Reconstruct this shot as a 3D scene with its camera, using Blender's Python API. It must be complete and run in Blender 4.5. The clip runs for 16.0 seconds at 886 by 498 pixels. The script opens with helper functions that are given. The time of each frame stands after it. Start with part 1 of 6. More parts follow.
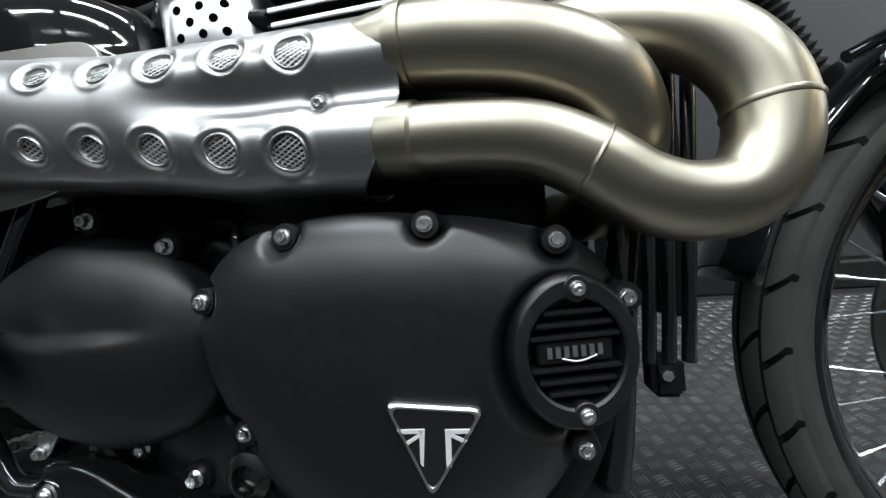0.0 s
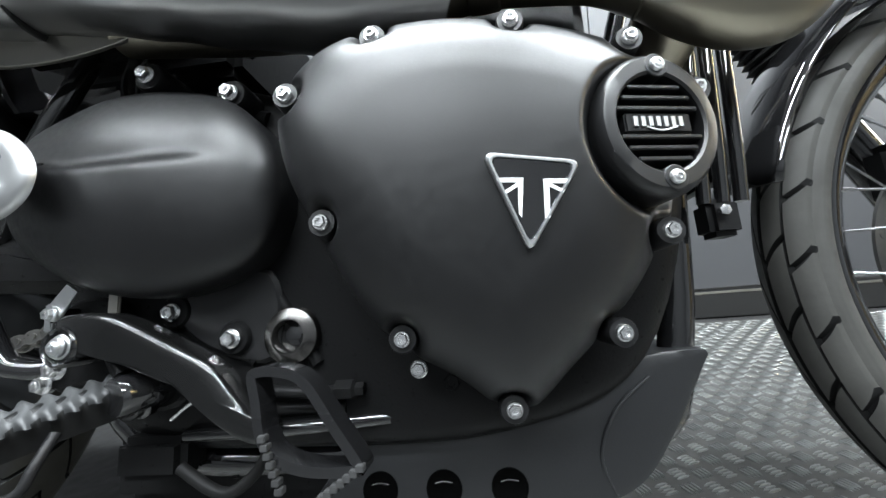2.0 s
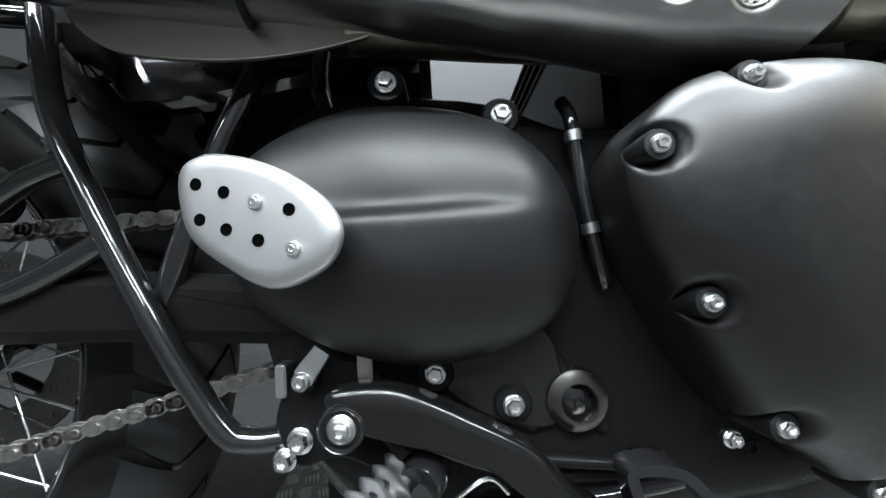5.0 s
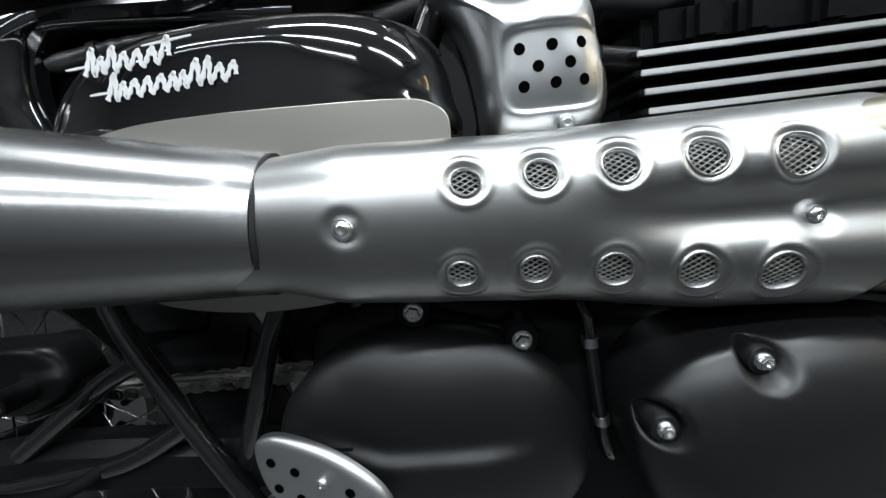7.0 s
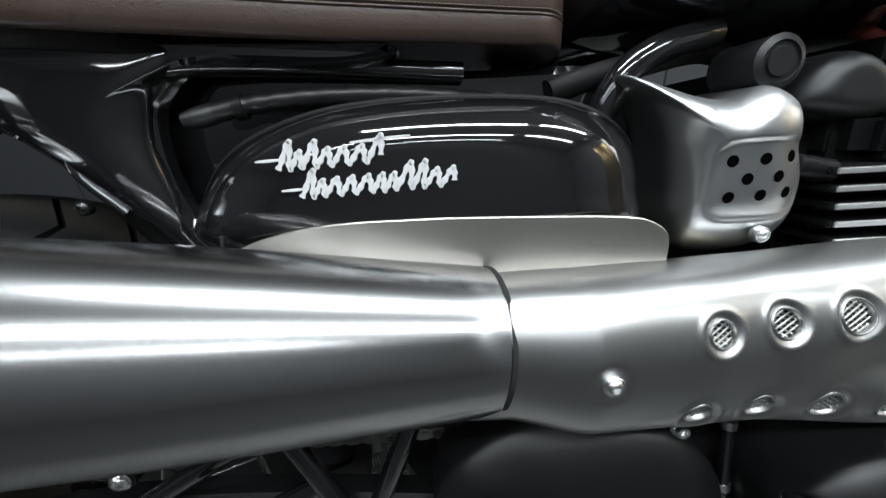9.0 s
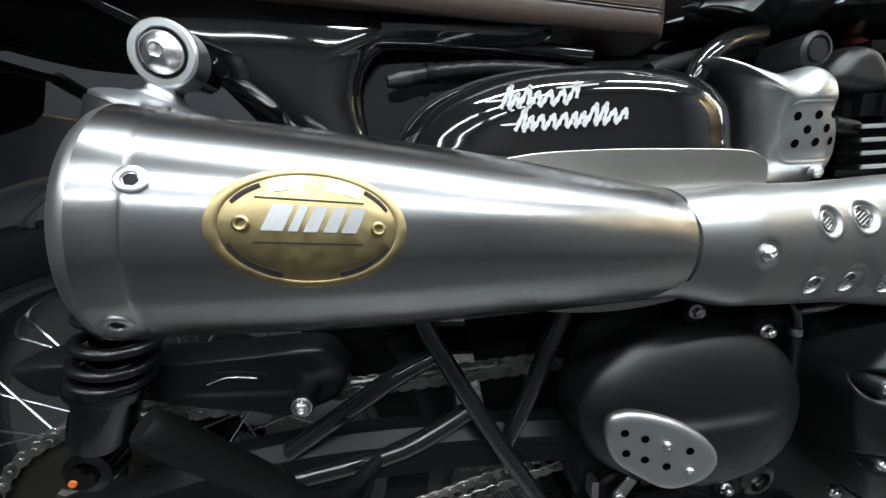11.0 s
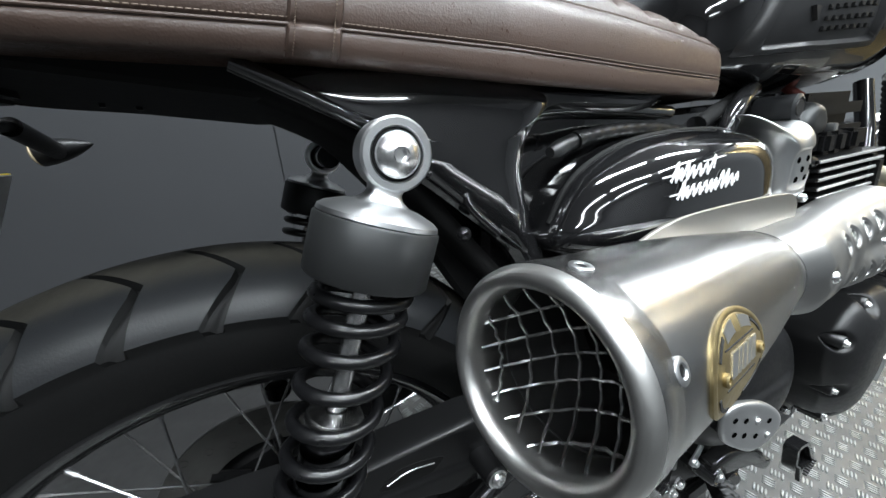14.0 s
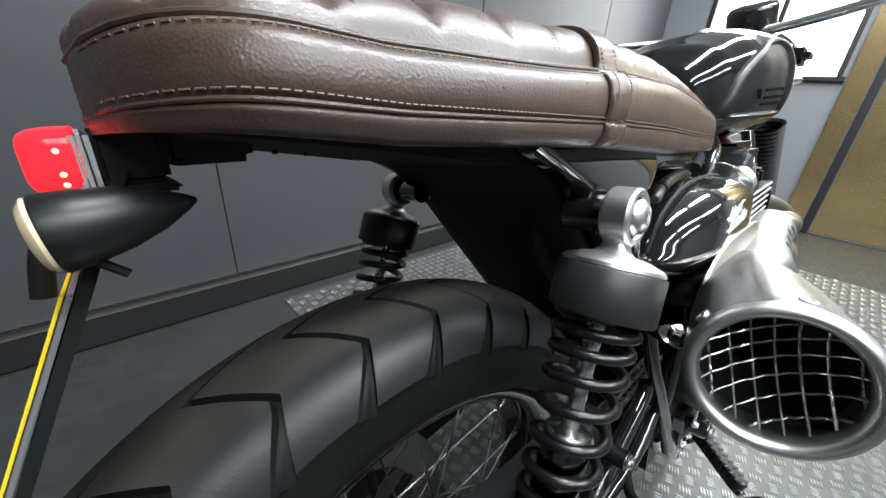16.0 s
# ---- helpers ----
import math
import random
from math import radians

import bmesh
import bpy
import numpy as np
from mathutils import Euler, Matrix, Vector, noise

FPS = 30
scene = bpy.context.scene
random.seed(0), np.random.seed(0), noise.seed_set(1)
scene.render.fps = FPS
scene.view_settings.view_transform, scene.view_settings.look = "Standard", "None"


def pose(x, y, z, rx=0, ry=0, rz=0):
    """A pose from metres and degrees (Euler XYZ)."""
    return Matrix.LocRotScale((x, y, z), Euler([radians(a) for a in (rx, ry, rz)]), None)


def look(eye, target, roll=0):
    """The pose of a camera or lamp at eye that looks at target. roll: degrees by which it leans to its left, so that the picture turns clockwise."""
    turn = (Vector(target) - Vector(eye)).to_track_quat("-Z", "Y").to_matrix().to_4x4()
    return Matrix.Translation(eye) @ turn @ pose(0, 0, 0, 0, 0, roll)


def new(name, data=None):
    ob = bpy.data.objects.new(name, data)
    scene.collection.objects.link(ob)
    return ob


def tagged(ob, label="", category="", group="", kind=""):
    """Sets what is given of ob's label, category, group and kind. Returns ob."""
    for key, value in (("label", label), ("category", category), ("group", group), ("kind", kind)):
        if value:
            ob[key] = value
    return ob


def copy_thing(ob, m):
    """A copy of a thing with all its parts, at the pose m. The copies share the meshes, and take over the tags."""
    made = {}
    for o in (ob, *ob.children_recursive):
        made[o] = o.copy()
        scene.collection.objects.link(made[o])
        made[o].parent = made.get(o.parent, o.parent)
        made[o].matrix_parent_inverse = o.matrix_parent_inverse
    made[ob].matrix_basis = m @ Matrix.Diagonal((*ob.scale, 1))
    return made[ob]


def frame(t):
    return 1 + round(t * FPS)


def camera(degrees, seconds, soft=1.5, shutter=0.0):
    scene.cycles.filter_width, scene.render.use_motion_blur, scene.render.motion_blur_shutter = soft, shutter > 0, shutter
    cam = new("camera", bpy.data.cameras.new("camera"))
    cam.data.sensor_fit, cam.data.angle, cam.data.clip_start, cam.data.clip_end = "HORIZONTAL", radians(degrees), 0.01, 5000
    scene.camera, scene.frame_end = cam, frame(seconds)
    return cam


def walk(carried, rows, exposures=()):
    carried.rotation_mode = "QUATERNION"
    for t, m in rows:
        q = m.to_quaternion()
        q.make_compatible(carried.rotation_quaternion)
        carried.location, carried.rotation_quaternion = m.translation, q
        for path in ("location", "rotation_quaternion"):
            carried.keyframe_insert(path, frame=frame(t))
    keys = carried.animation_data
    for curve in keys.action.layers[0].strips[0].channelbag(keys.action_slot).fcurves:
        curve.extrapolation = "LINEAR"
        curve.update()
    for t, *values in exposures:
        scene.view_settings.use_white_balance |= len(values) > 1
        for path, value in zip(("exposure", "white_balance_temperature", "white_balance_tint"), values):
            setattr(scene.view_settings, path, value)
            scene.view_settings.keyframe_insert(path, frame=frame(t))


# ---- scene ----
from mathutils.bvhtree import BVHTree

cam = camera(102.0, 16.0)
# eye, target and roll of the hand-held camera
PATH = [
    (0, (0.8929, -0.3067, 0.5199), (0.7316, 0.6691, 0.3723), -6.11),
    (0.5, (0.8612, -0.3154, 0.4688), (0.7404, 0.6735, 0.3822), -6.51),
    (1, (0.8480, -0.3193, 0.4176), (0.7418, 0.6745, 0.3846), -6.15),
    (1.5, (0.8375, -0.3227, 0.3807), (0.7403, 0.6726, 0.3815), -5.44),
    (2, (0.8191, -0.3301, 0.3685), (0.7297, 0.6659, 0.3774), -4.88),
    (2.5, (0.8035, -0.3312, 0.3528), (0.7214, 0.6653, 0.3653), -4.65),
    (3, (0.7671, -0.3369, 0.3541), (0.7056, 0.6612, 0.3497), -4.36),
    (3.5, (0.7086, -0.3412, 0.3620), (0.6849, 0.6581, 0.3359), -4.10),
    (3.7, (0.6819, -0.3392, 0.3695), (0.6933, 0.6600, 0.3300), -3.98),
    (5.8, (0.5959, -0.2931, 0.5180), (0.5716, 0.6937, 0.3582), -2.24),
    (6, (0.6066, -0.2954, 0.5419), (0.5478, 0.6852, 0.3546), -3.50),
    (6.5, (0.6124, -0.2884, 0.6029), (0.5516, 0.6713, 0.3284), -5.68),
    (7, (0.6114, -0.2821, 0.6481), (0.5464, 0.6593, 0.3173), -7.04),
    (7.5, (0.5817, -0.2599, 0.6948), (0.5578, 0.6623, 0.3089), -6.48),
    (8, (0.5304, -0.2395, 0.7319), (0.5419, 0.6624, 0.3000), -3.97),
    (8.2, (0.5133, -0.2321, 0.7414), (0.5382, 0.6632, 0.2965), -2.76),
    (10.3, (0.4183, -0.2919, 0.7264), (0.4066, 0.6176, 0.3109), -3.81),
    (10.5, (0.3954, -0.3014, 0.7170), (0.4137, 0.6141, 0.3151), -3.21),
    (11, (0.3225, -0.3062, 0.6994), (0.4359, 0.6179, 0.3346), -1.80),
    (11.5, (0.2724, -0.3062, 0.7016), (0.4499, 0.6103, 0.3433), -0.87),
    (12, (0.2462, -0.3124, 0.6976), (0.4676, 0.5958, 0.3425), -1.59),
    (12.5, (0.2024, -0.2916, 0.7113), (0.4725, 0.5966, 0.3397), -1.92),
    (13, (0.1609, -0.2694, 0.7193), (0.4775, 0.5964, 0.3318), -2.12),
    (13.5, (0.1415, -0.2452, 0.7424), (0.4953, 0.5982, 0.3381), -2.04),
    (14, (0.1179, -0.2195, 0.7727), (0.5127, 0.5956, 0.3487), -1.13),
    (14.5, (0.0776, -0.1784, 0.8019), (0.5142, 0.6047, 0.3591), 0.78),
    (15, (0.0257, -0.1608, 0.8003), (0.5123, 0.5992, 0.3696), 2.23),
    (15.5, (-0.0313, -0.1288, 0.8076), (0.5274, 0.5836, 0.3829), 3.34),
    (16, (-0.0783, -0.1143, 0.8113), (0.5463, 0.5503, 0.4014), 3.73),
]
# the camera opens up a little on the dark engine and closes down on the bright exhaust
walk(cam, [(t, look(eye, target, roll)) for t, eye, target, roll in PATH], [(0.0, -0.22), (0.8, 0.10), (1.6, 1.08), (3.0, 1.52), (3.7, 1.40), (5.8, 0.84), (6.4, 0.10), (7.0, -0.24), (8.2, -0.36), (11.0, -0.10), (12.5, 0.30), (13.5, 0.50), (14.5, 0.48), (15.2, 0.70), (16.0, 0.78)])

# ---- world, lamps, exposure ----
world = bpy.data.worlds.new("world")
scene.world = world
world.use_nodes = True
world.node_tree.nodes["Background"].inputs[0].default_value = (0.75, 0.85, 0.95, 1)
world.node_tree.nodes["Background"].inputs[1].default_value = 0.25


# ---- small tools ----
def mat_new(name):
    m = bpy.data.materials.new(name)
    m.use_nodes = True
    return m, m.node_tree.nodes, m.node_tree.links, m.node_tree.nodes["Principled BSDF"]


def surface(name, colour, rough=0.5, metal=0.0, coat=0.0, grain=0.0, grain_scale=200.0, stretch=(1, 1, 1), vary=0.15, vary_scale=12.0, bump=0.0, bump_scale=300.0):
    """A paint, metal or plastic with grain in its gloss, slow stains and fine relief."""
    m, n, l, b = mat_new(name)
    b.inputs["Metallic"].default_value = metal
    b.inputs["Coat Weight"].default_value = coat
    b.inputs["Coat Roughness"].default_value = 0.05
    tc = n.new("ShaderNodeTexCoord")
    mp = n.new("ShaderNodeMapping")
    mp.inputs["Scale"].default_value = stretch
    l.new(tc.outputs["Object"], mp.inputs["Vector"])
    slow = n.new("ShaderNodeTexNoise")
    slow.inputs["Scale"].default_value = vary_scale
    slow.inputs["Detail"].default_value = 5
    l.new(tc.outputs["Object"], slow.inputs["Vector"])
    fine = n.new("ShaderNodeTexNoise")
    fine.inputs["Scale"].default_value = grain_scale
    fine.inputs["Detail"].default_value = 4
    l.new(mp.outputs["Vector"], fine.inputs["Vector"])
    mix = n.new("ShaderNodeMix")
    mix.data_type = "RGBA"
    mix.inputs["A"].default_value = (*[c * (1 - vary) for c in colour], 1)
    mix.inputs["B"].default_value = (*[min(1, c * (1 + vary)) for c in colour], 1)
    l.new(slow.outputs["Fac"], mix.inputs["Factor"])
    l.new(mix.outputs["Result"], b.inputs["Base Color"])
    rr = n.new("ShaderNodeMapRange")
    rr.inputs["From Min"].default_value = 0.3
    rr.inputs["From Max"].default_value = 0.7
    rr.inputs["To Min"].default_value = max(0.0, rough - grain - (0.0 if metal > 0.5 else 0.03))
    rr.inputs["To Max"].default_value = min(1.0, rough + grain + (0.0 if metal > 0.5 else 0.03))
    l.new(fine.outputs["Fac"], rr.inputs["Value"])
    l.new(rr.outputs["Result"], b.inputs["Roughness"])
    if bump:
        bp = n.new("ShaderNodeBump")
        bp.inputs["Strength"].default_value = bump
        bp.inputs["Distance"].default_value = 0.0006
        bn = n.new("ShaderNodeTexNoise")
        bn.inputs["Scale"].default_value = bump_scale
        bn.inputs["Detail"].default_value = 3
        l.new(mp.outputs["Vector"], bn.inputs["Vector"])
        l.new(bn.outputs["Fac"], bp.inputs["Height"])
        l.new(bp.outputs["Normal"], b.inputs["Normal"])
    return m


def glow(name, colour, strength):
    m, n, l, b = mat_new(name)
    b.inputs["Emission Color"].default_value = (*colour, 1)
    b.inputs["Emission Strength"].default_value = strength
    return m


SATIN = surface("satin_black_paint", (0.0068, 0.0068, 0.0072), 0.40, 0, grain=0.02, vary=0.12, bump=0.05, bump_scale=900)
GLOSS = surface("gloss_black_paint", (0.008, 0.008, 0.0085), 0.08, 0, coat=1.0, vary=0.1)
FRAME = surface("frame_black_enamel", (0.009, 0.009, 0.0095), 0.10, 0, coat=0.8, vary=0.2, bump=0.05, bump_scale=150)
CAST = surface("black_cast_alloy", (0.008, 0.008, 0.0082), 0.30, 0, vary=0.3, bump=0.25, bump_scale=500)
PLASTIC = surface("black_plastic", (0.008, 0.008, 0.0083), 0.42, 0, vary=0.2, bump=0.2, bump_scale=700)
STEEL = surface("brushed_stainless", (0.43, 0.43, 0.428), 0.265, 1.0, grain=0.006, grain_scale=45, stretch=(12, 0.4, 0.4), vary=0.05, vary_scale=8)
HEADER = surface("heat_tinted_stainless", (0.31, 0.285, 0.225), 0.37, 1.0, grain=0.01, grain_scale=200, vary=0.14, vary_scale=9)
PANEL = surface("matt_brushed_plate", (0.40, 0.385, 0.35), 0.42, 1.0, grain=0.015, grain_scale=150, stretch=(6, 6, 1), vary=0.03)
ALLOY = surface("brushed_aluminium", (0.64, 0.65, 0.655), 0.34, 1.0, grain=0.015, grain_scale=150, stretch=(1, 6, 6), vary=0.04)
SHIELD = surface("satin_pressed_stainless", (0.42, 0.419, 0.412), 0.385, 1.0, grain=0.012, grain_scale=45, stretch=(12, 0.4, 0.4), vary=0.05, vary_scale=8)
for brushed, level in ((STEEL, 0.60), (SHIELD, 0.45)):
    bn_ = brushed.node_tree
    tn = bn_.nodes.new("ShaderNodeTangent")
    tn.direction_type, tn.axis = "RADIAL", "X"
    pb_ = bn_.nodes["Principled BSDF"]
    bn_.links.new(tn.outputs["Tangent"], pb_.inputs["Tangent"])
    pb_.inputs["Anisotropic"].default_value = level
    pb_.inputs["Coat Roughness"].default_value = 0.12
    pb_.inputs["Anisotropic Rotation"].default_value = 0.25
CHROME = surface("zinc_bolt", (0.80, 0.80, 0.80), 0.27, 1.0, vary=0.1)
SPRINGM = surface("satin_black_spring", (0.004, 0.004, 0.0045), 0.30, 0, vary=0.2, bump=0.02, bump_scale=900)
SIDEWALL = surface("clean_sidewall_dark_groove", (0.007, 0.007, 0.007), 0.5, 0, vary=0.3, vary_scale=14, bump=0.2, bump_scale=300)
DUSTY = surface("dusty_tyre_rubber", (0.055, 0.054, 0.050), 0.62, 0, grain=0.08, grain_scale=60, vary=0.45, vary_scale=18, bump=0.3, bump_scale=250)
WORNTREAD = surface("dusty_worn_tread", (0.034, 0.0318, 0.0262), 0.60, 0, grain=0.08, grain_scale=60, vary=0.60, vary_scale=22, bump=0.22, bump_scale=600)
# the dust of the crown fades into the smooth skin of the shoulder
wn, wl, wb = WORNTREAD.node_tree.nodes, WORNTREAD.node_tree.links, WORNTREAD.node_tree.nodes["Principled BSDF"]
wtc = wn.new("ShaderNodeTexCoord")
wxyz = wn.new("ShaderNodeSeparateXYZ")
wl.new(wtc.outputs["Object"], wxyz.inputs[0])
wabs = wn.new("ShaderNodeMath")
wabs.operation = "ABSOLUTE"
wl.new(wxyz.outputs["Y"], wabs.inputs[0])
wnoise = wn.new("ShaderNodeTexNoise")
wnoise.inputs["Scale"].default_value = 28
wnoise.inputs["Detail"].default_value = 5
wl.new(wtc.outputs["Object"], wnoise.inputs["Vector"])
wadd = wn.new("ShaderNodeMath")
wadd.operation = "MULTIPLY_ADD"
wadd.inputs[1].default_value = 0.022
wl.new(wnoise.outputs["Fac"], wadd.inputs[0])
wl.new(wabs.outputs[0], wadd.inputs[2])
wfac = wn.new("ShaderNodeMapRange")
wfac.interpolation_type = "SMOOTHSTEP"
wfac.inputs["From Min"].default_value = 0.040
wfac.inputs["From Max"].default_value = 0.056
wl.new(wadd.outputs[0], wfac.inputs["Value"])
for socket, value in (("Base Color", (0.017, 0.0180, 0.0195, 1)), ("Roughness", 0.37)):
    old = wb.inputs[socket].links[0].from_socket
    wm = wn.new("ShaderNodeMix")
    wm.data_type = "RGBA" if socket == "Base Color" else "FLOAT"
    a_, b_, r_ = (wm.inputs[6], wm.inputs[7], wm.outputs[2]) if socket == "Base Color" else (wm.inputs[2], wm.inputs[3], wm.outputs[0])
    b_.default_value = value
    wl.new(wfac.outputs["Result"], wm.inputs[0])
    wl.new(old, a_)
    wl.new(r_, wb.inputs[socket])
SPOKE = surface("zinc_spoke", (0.55, 0.55, 0.56), 0.25, 1.0, vary=0.1)
RUBBER_SOFT = surface("black_rubber", (0.009, 0.009, 0.009), 0.55, 0, vary=0.2, bump=0.2)
BRASS = surface("worn_brass", (0.36, 0.285, 0.145), 0.42, 1.0, grain=0.08, vary=0.2, vary_scale=40, bump=0.1)
LEATHER = surface("brown_leather", (0.058, 0.038, 0.030), 0.36, 0, grain=0.06, grain_scale=300, vary=0.25, vary_scale=20, bump=0.28, bump_scale=520)
ln, ll, lb = LEATHER.node_tree.nodes, LEATHER.node_tree.links, LEATHER.node_tree.nodes["Principled BSDF"]
ltc = ln.new("ShaderNodeTexCoord")
pebble = ln.new("ShaderNodeTexVoronoi")
pebble.inputs["Scale"].default_value = 900
crease = ln.new("ShaderNodeTexNoise")
crease.inputs["Scale"].default_value = 60
crease.inputs["Detail"].default_value = 6
crease.inputs["Distortion"].default_value = 1.2
for tex in (pebble, crease):
    ll.new(ltc.outputs["Object"], tex.inputs["Vector"])
lsum = ln.new("ShaderNodeMath")
lsum.operation = "MULTIPLY_ADD"
lsum.inputs[1].default_value = 0.35
ll.new(crease.outputs["Fac"], lsum.inputs[0])
ll.new(pebble.outputs["Distance"], lsum.inputs[2])
lbump = ln.new("ShaderNodeBump")
lbump.inputs["Strength"].default_value = 0.16
lbump.inputs["Distance"].default_value = 0.0007
ll.new(lsum.outputs[0], lbump.inputs["Height"])
ll.new(lbump.outputs["Normal"], lb.inputs["Normal"])
lb.inputs["Specular IOR Level"].default_value = 0.40
WHITE = surface("white_print", (0.72, 0.72, 0.72), 0.4, 0, vary=0.03)
FLOOR = surface("worn_steel_floor", (0.078, 0.077, 0.074), 0.46, 0.4, grain=0.12, grain_scale=30, vary=0.3, vary_scale=6, bump=0.2, bump_scale=200)
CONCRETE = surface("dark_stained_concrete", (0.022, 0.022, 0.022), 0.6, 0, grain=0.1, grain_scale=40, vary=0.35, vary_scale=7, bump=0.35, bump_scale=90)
WALLDARK = surface("far_wall_paint", (0.095, 0.097, 0.10), 0.6, 0, vary=0.15, vary_scale=3)
WALL = surface("dark_grey_panel", (0.048, 0.0495, 0.053), 0.42, 0, vary=0.10, vary_scale=3, bump=0.1, bump_scale=600)
SKIRT = surface("black_skirting", (0.012, 0.012, 0.012), 0.4, 0, vary=0.2)
CEIL = surface("pale_ceiling", (0.5, 0.5, 0.5), 0.8, 0, vary=0.05)
TUBE = glow("lamp_tube", (0.92, 0.97, 1.0), 6)
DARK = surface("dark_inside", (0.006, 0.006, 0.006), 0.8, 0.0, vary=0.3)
REDLENS = glow("red_lens", (1.0, 0.02, 0.03), 0.75)
REDLENS.node_tree.nodes["Principled BSDF"].inputs["Base Color"].default_value = (0.6, 0.01, 0.02, 1)
REDLENS.node_tree.nodes["Principled BSDF"].inputs["Roughness"].default_value = 0.08
AMBER = surface("pale_amber_lens", (0.62, 0.50, 0.32), 0.08, 0, coat=1.0, vary=0.3, vary_scale=60)
YELLOW = surface("yellow_plate", (0.75, 0.55, 0.02), 0.4)
THREAD = surface("tan_thread", (0.13, 0.095, 0.070), 0.7)
AMBERGLOW = glow("lit_bulb", (1.0, 0.25, 0.03), 2.0)
PLATEGREY = surface("grey_plate_back", (0.16, 0.165, 0.17), 0.45, 0, vary=0.1)
GRAPHITE = surface("graphite_sleeve", (0.050, 0.0515, 0.052), 0.42, 0.7, grain=0.02, vary=0.1)
# near black without gloss: the shade inside holes, put into colour
VOID = surface("painted_hole_shade", (0.002, 0.002, 0.002), 0.95, 0, vary=0.2)
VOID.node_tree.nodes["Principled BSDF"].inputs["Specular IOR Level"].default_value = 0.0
FLATBLACK = surface("flat_black_liner", (0.008, 0.008, 0.008), 0.75, 0, vary=0.3)
ENDWALL = surface("grey_end_wall", (0.17, 0.175, 0.18), 0.5, 0, vary=0.08, vary_scale=3)
ORANGE = surface("orange_paint_dab", (0.75, 0.16, 0.03), 0.5)
BRIGHT = surface("machined_edge", (0.70, 0.70, 0.69), 0.5, 1.0, grain=0.02, vary=0.05)
DAYLIGHT = glow("bright_window", (0.95, 0.98, 1.0), 5)
DOOR = surface("bronze_door", (0.46, 0.34, 0.17), 0.24, 0.9, grain=0.05, vary=0.15)
REDCAP = surface("red_brown_rubber", (0.16, 0.03, 0.02), 0.5)

SATIN.node_tree.nodes["Principled BSDF"].inputs["Specular IOR Level"].default_value = 0.44
SKIDMAT = surface("grey_black_plastic", (0.011, 0.0115, 0.0125), 0.42, 0, vary=0.2, bump=0.15, bump_scale=600)
FLATBLACK.node_tree.nodes["Principled BSDF"].inputs["Specular IOR Level"].default_value = 0.12
for dull, level in ((PLASTIC, 0.16), (CAST, 0.09), (SIDEWALL, 0.16), (WORNTREAD, 0.3), (DUSTY, 0.3), (RUBBER_SOFT, 0.14)):
    dull.node_tree.nodes["Principled BSDF"].inputs["Specular IOR Level"].default_value = level


def part(name, bm, material, parent, label="", smooth=40):
    me = bpy.data.meshes.new(name)
    bmesh.ops.recalc_face_normals(bm, faces=bm.faces)
    if smooth:
        for f in bm.faces:
            f.smooth = True
        for e in bm.edges:
            if len(e.link_faces) == 2 and e.calc_face_angle(0) > radians(smooth):
                e.smooth = False
    bm.to_mesh(me)
    bm.free()
    me.materials.append(material)
    ob = new(name, me)
    ob.parent = parent
    if label:
        tagged(ob, label)
    return ob


def spline(pts, k=6, closed=False):
    """Catmull-Rom points through pts (any dimension)."""
    p = [Vector(q) for q in pts]
    n = len(p)
    out = []
    for i in range(n if closed else n - 1):
        a, b, c, d = (p[(i - 1) % n], p[i], p[(i + 1) % n], p[(i + 2) % n]) if closed else (p[max(i - 1, 0)], p[i], p[i + 1], p[min(i + 2, n - 1)])
        for j in range(k):
            t = j / k
            out.append(0.5 * (2 * b + (c - a) * t + (2 * a - 5 * b + 4 * c - d) * t * t + (3 * b - a - 3 * c + d) * t ** 3))
    if not closed:
        out.append(p[-1])
    return out


def ring_faces(bm, r0, r1):
    n = len(r0)
    for i in range(n):
        bm.faces.new((r0[i], r0[(i + 1) % n], r1[(i + 1) % n], r1[i]))


def tube(bm, pts, radius, n=14, k=6, caps=True):
    """A round bar or pipe along a smooth line; radius: a number, or one for each point."""
    radii = radius if isinstance(radius, (list, tuple)) else [radius] * len(pts)
    line = spline([(*p, r) for p, r in zip(pts, radii)], k) if k > 1 else [Vector((*p, r)) for p, r in zip(pts, radii)]
    cen = [Vector(q[:3]) for q in line]
    side, rings = None, []
    for i, c in enumerate(cen):
        d = (cen[min(i + 1, len(cen) - 1)] - cen[max(i - 1, 0)]).normalized()
        if side is None:
            side = d.orthogonal().normalized()
        side = (side - d * side.dot(d)).normalized()
        up = d.cross(side)
        rings.append([bm.verts.new(c + (side * math.cos(a) + up * math.sin(a)) * line[i][3]) for a in (2 * math.pi * j / n for j in range(n))])
    for a, b in zip(rings, rings[1:]):
        ring_faces(bm, a, b)
    if caps:
        bm.faces.new(rings[0])
        bm.faces.new(rings[-1])
    return bm


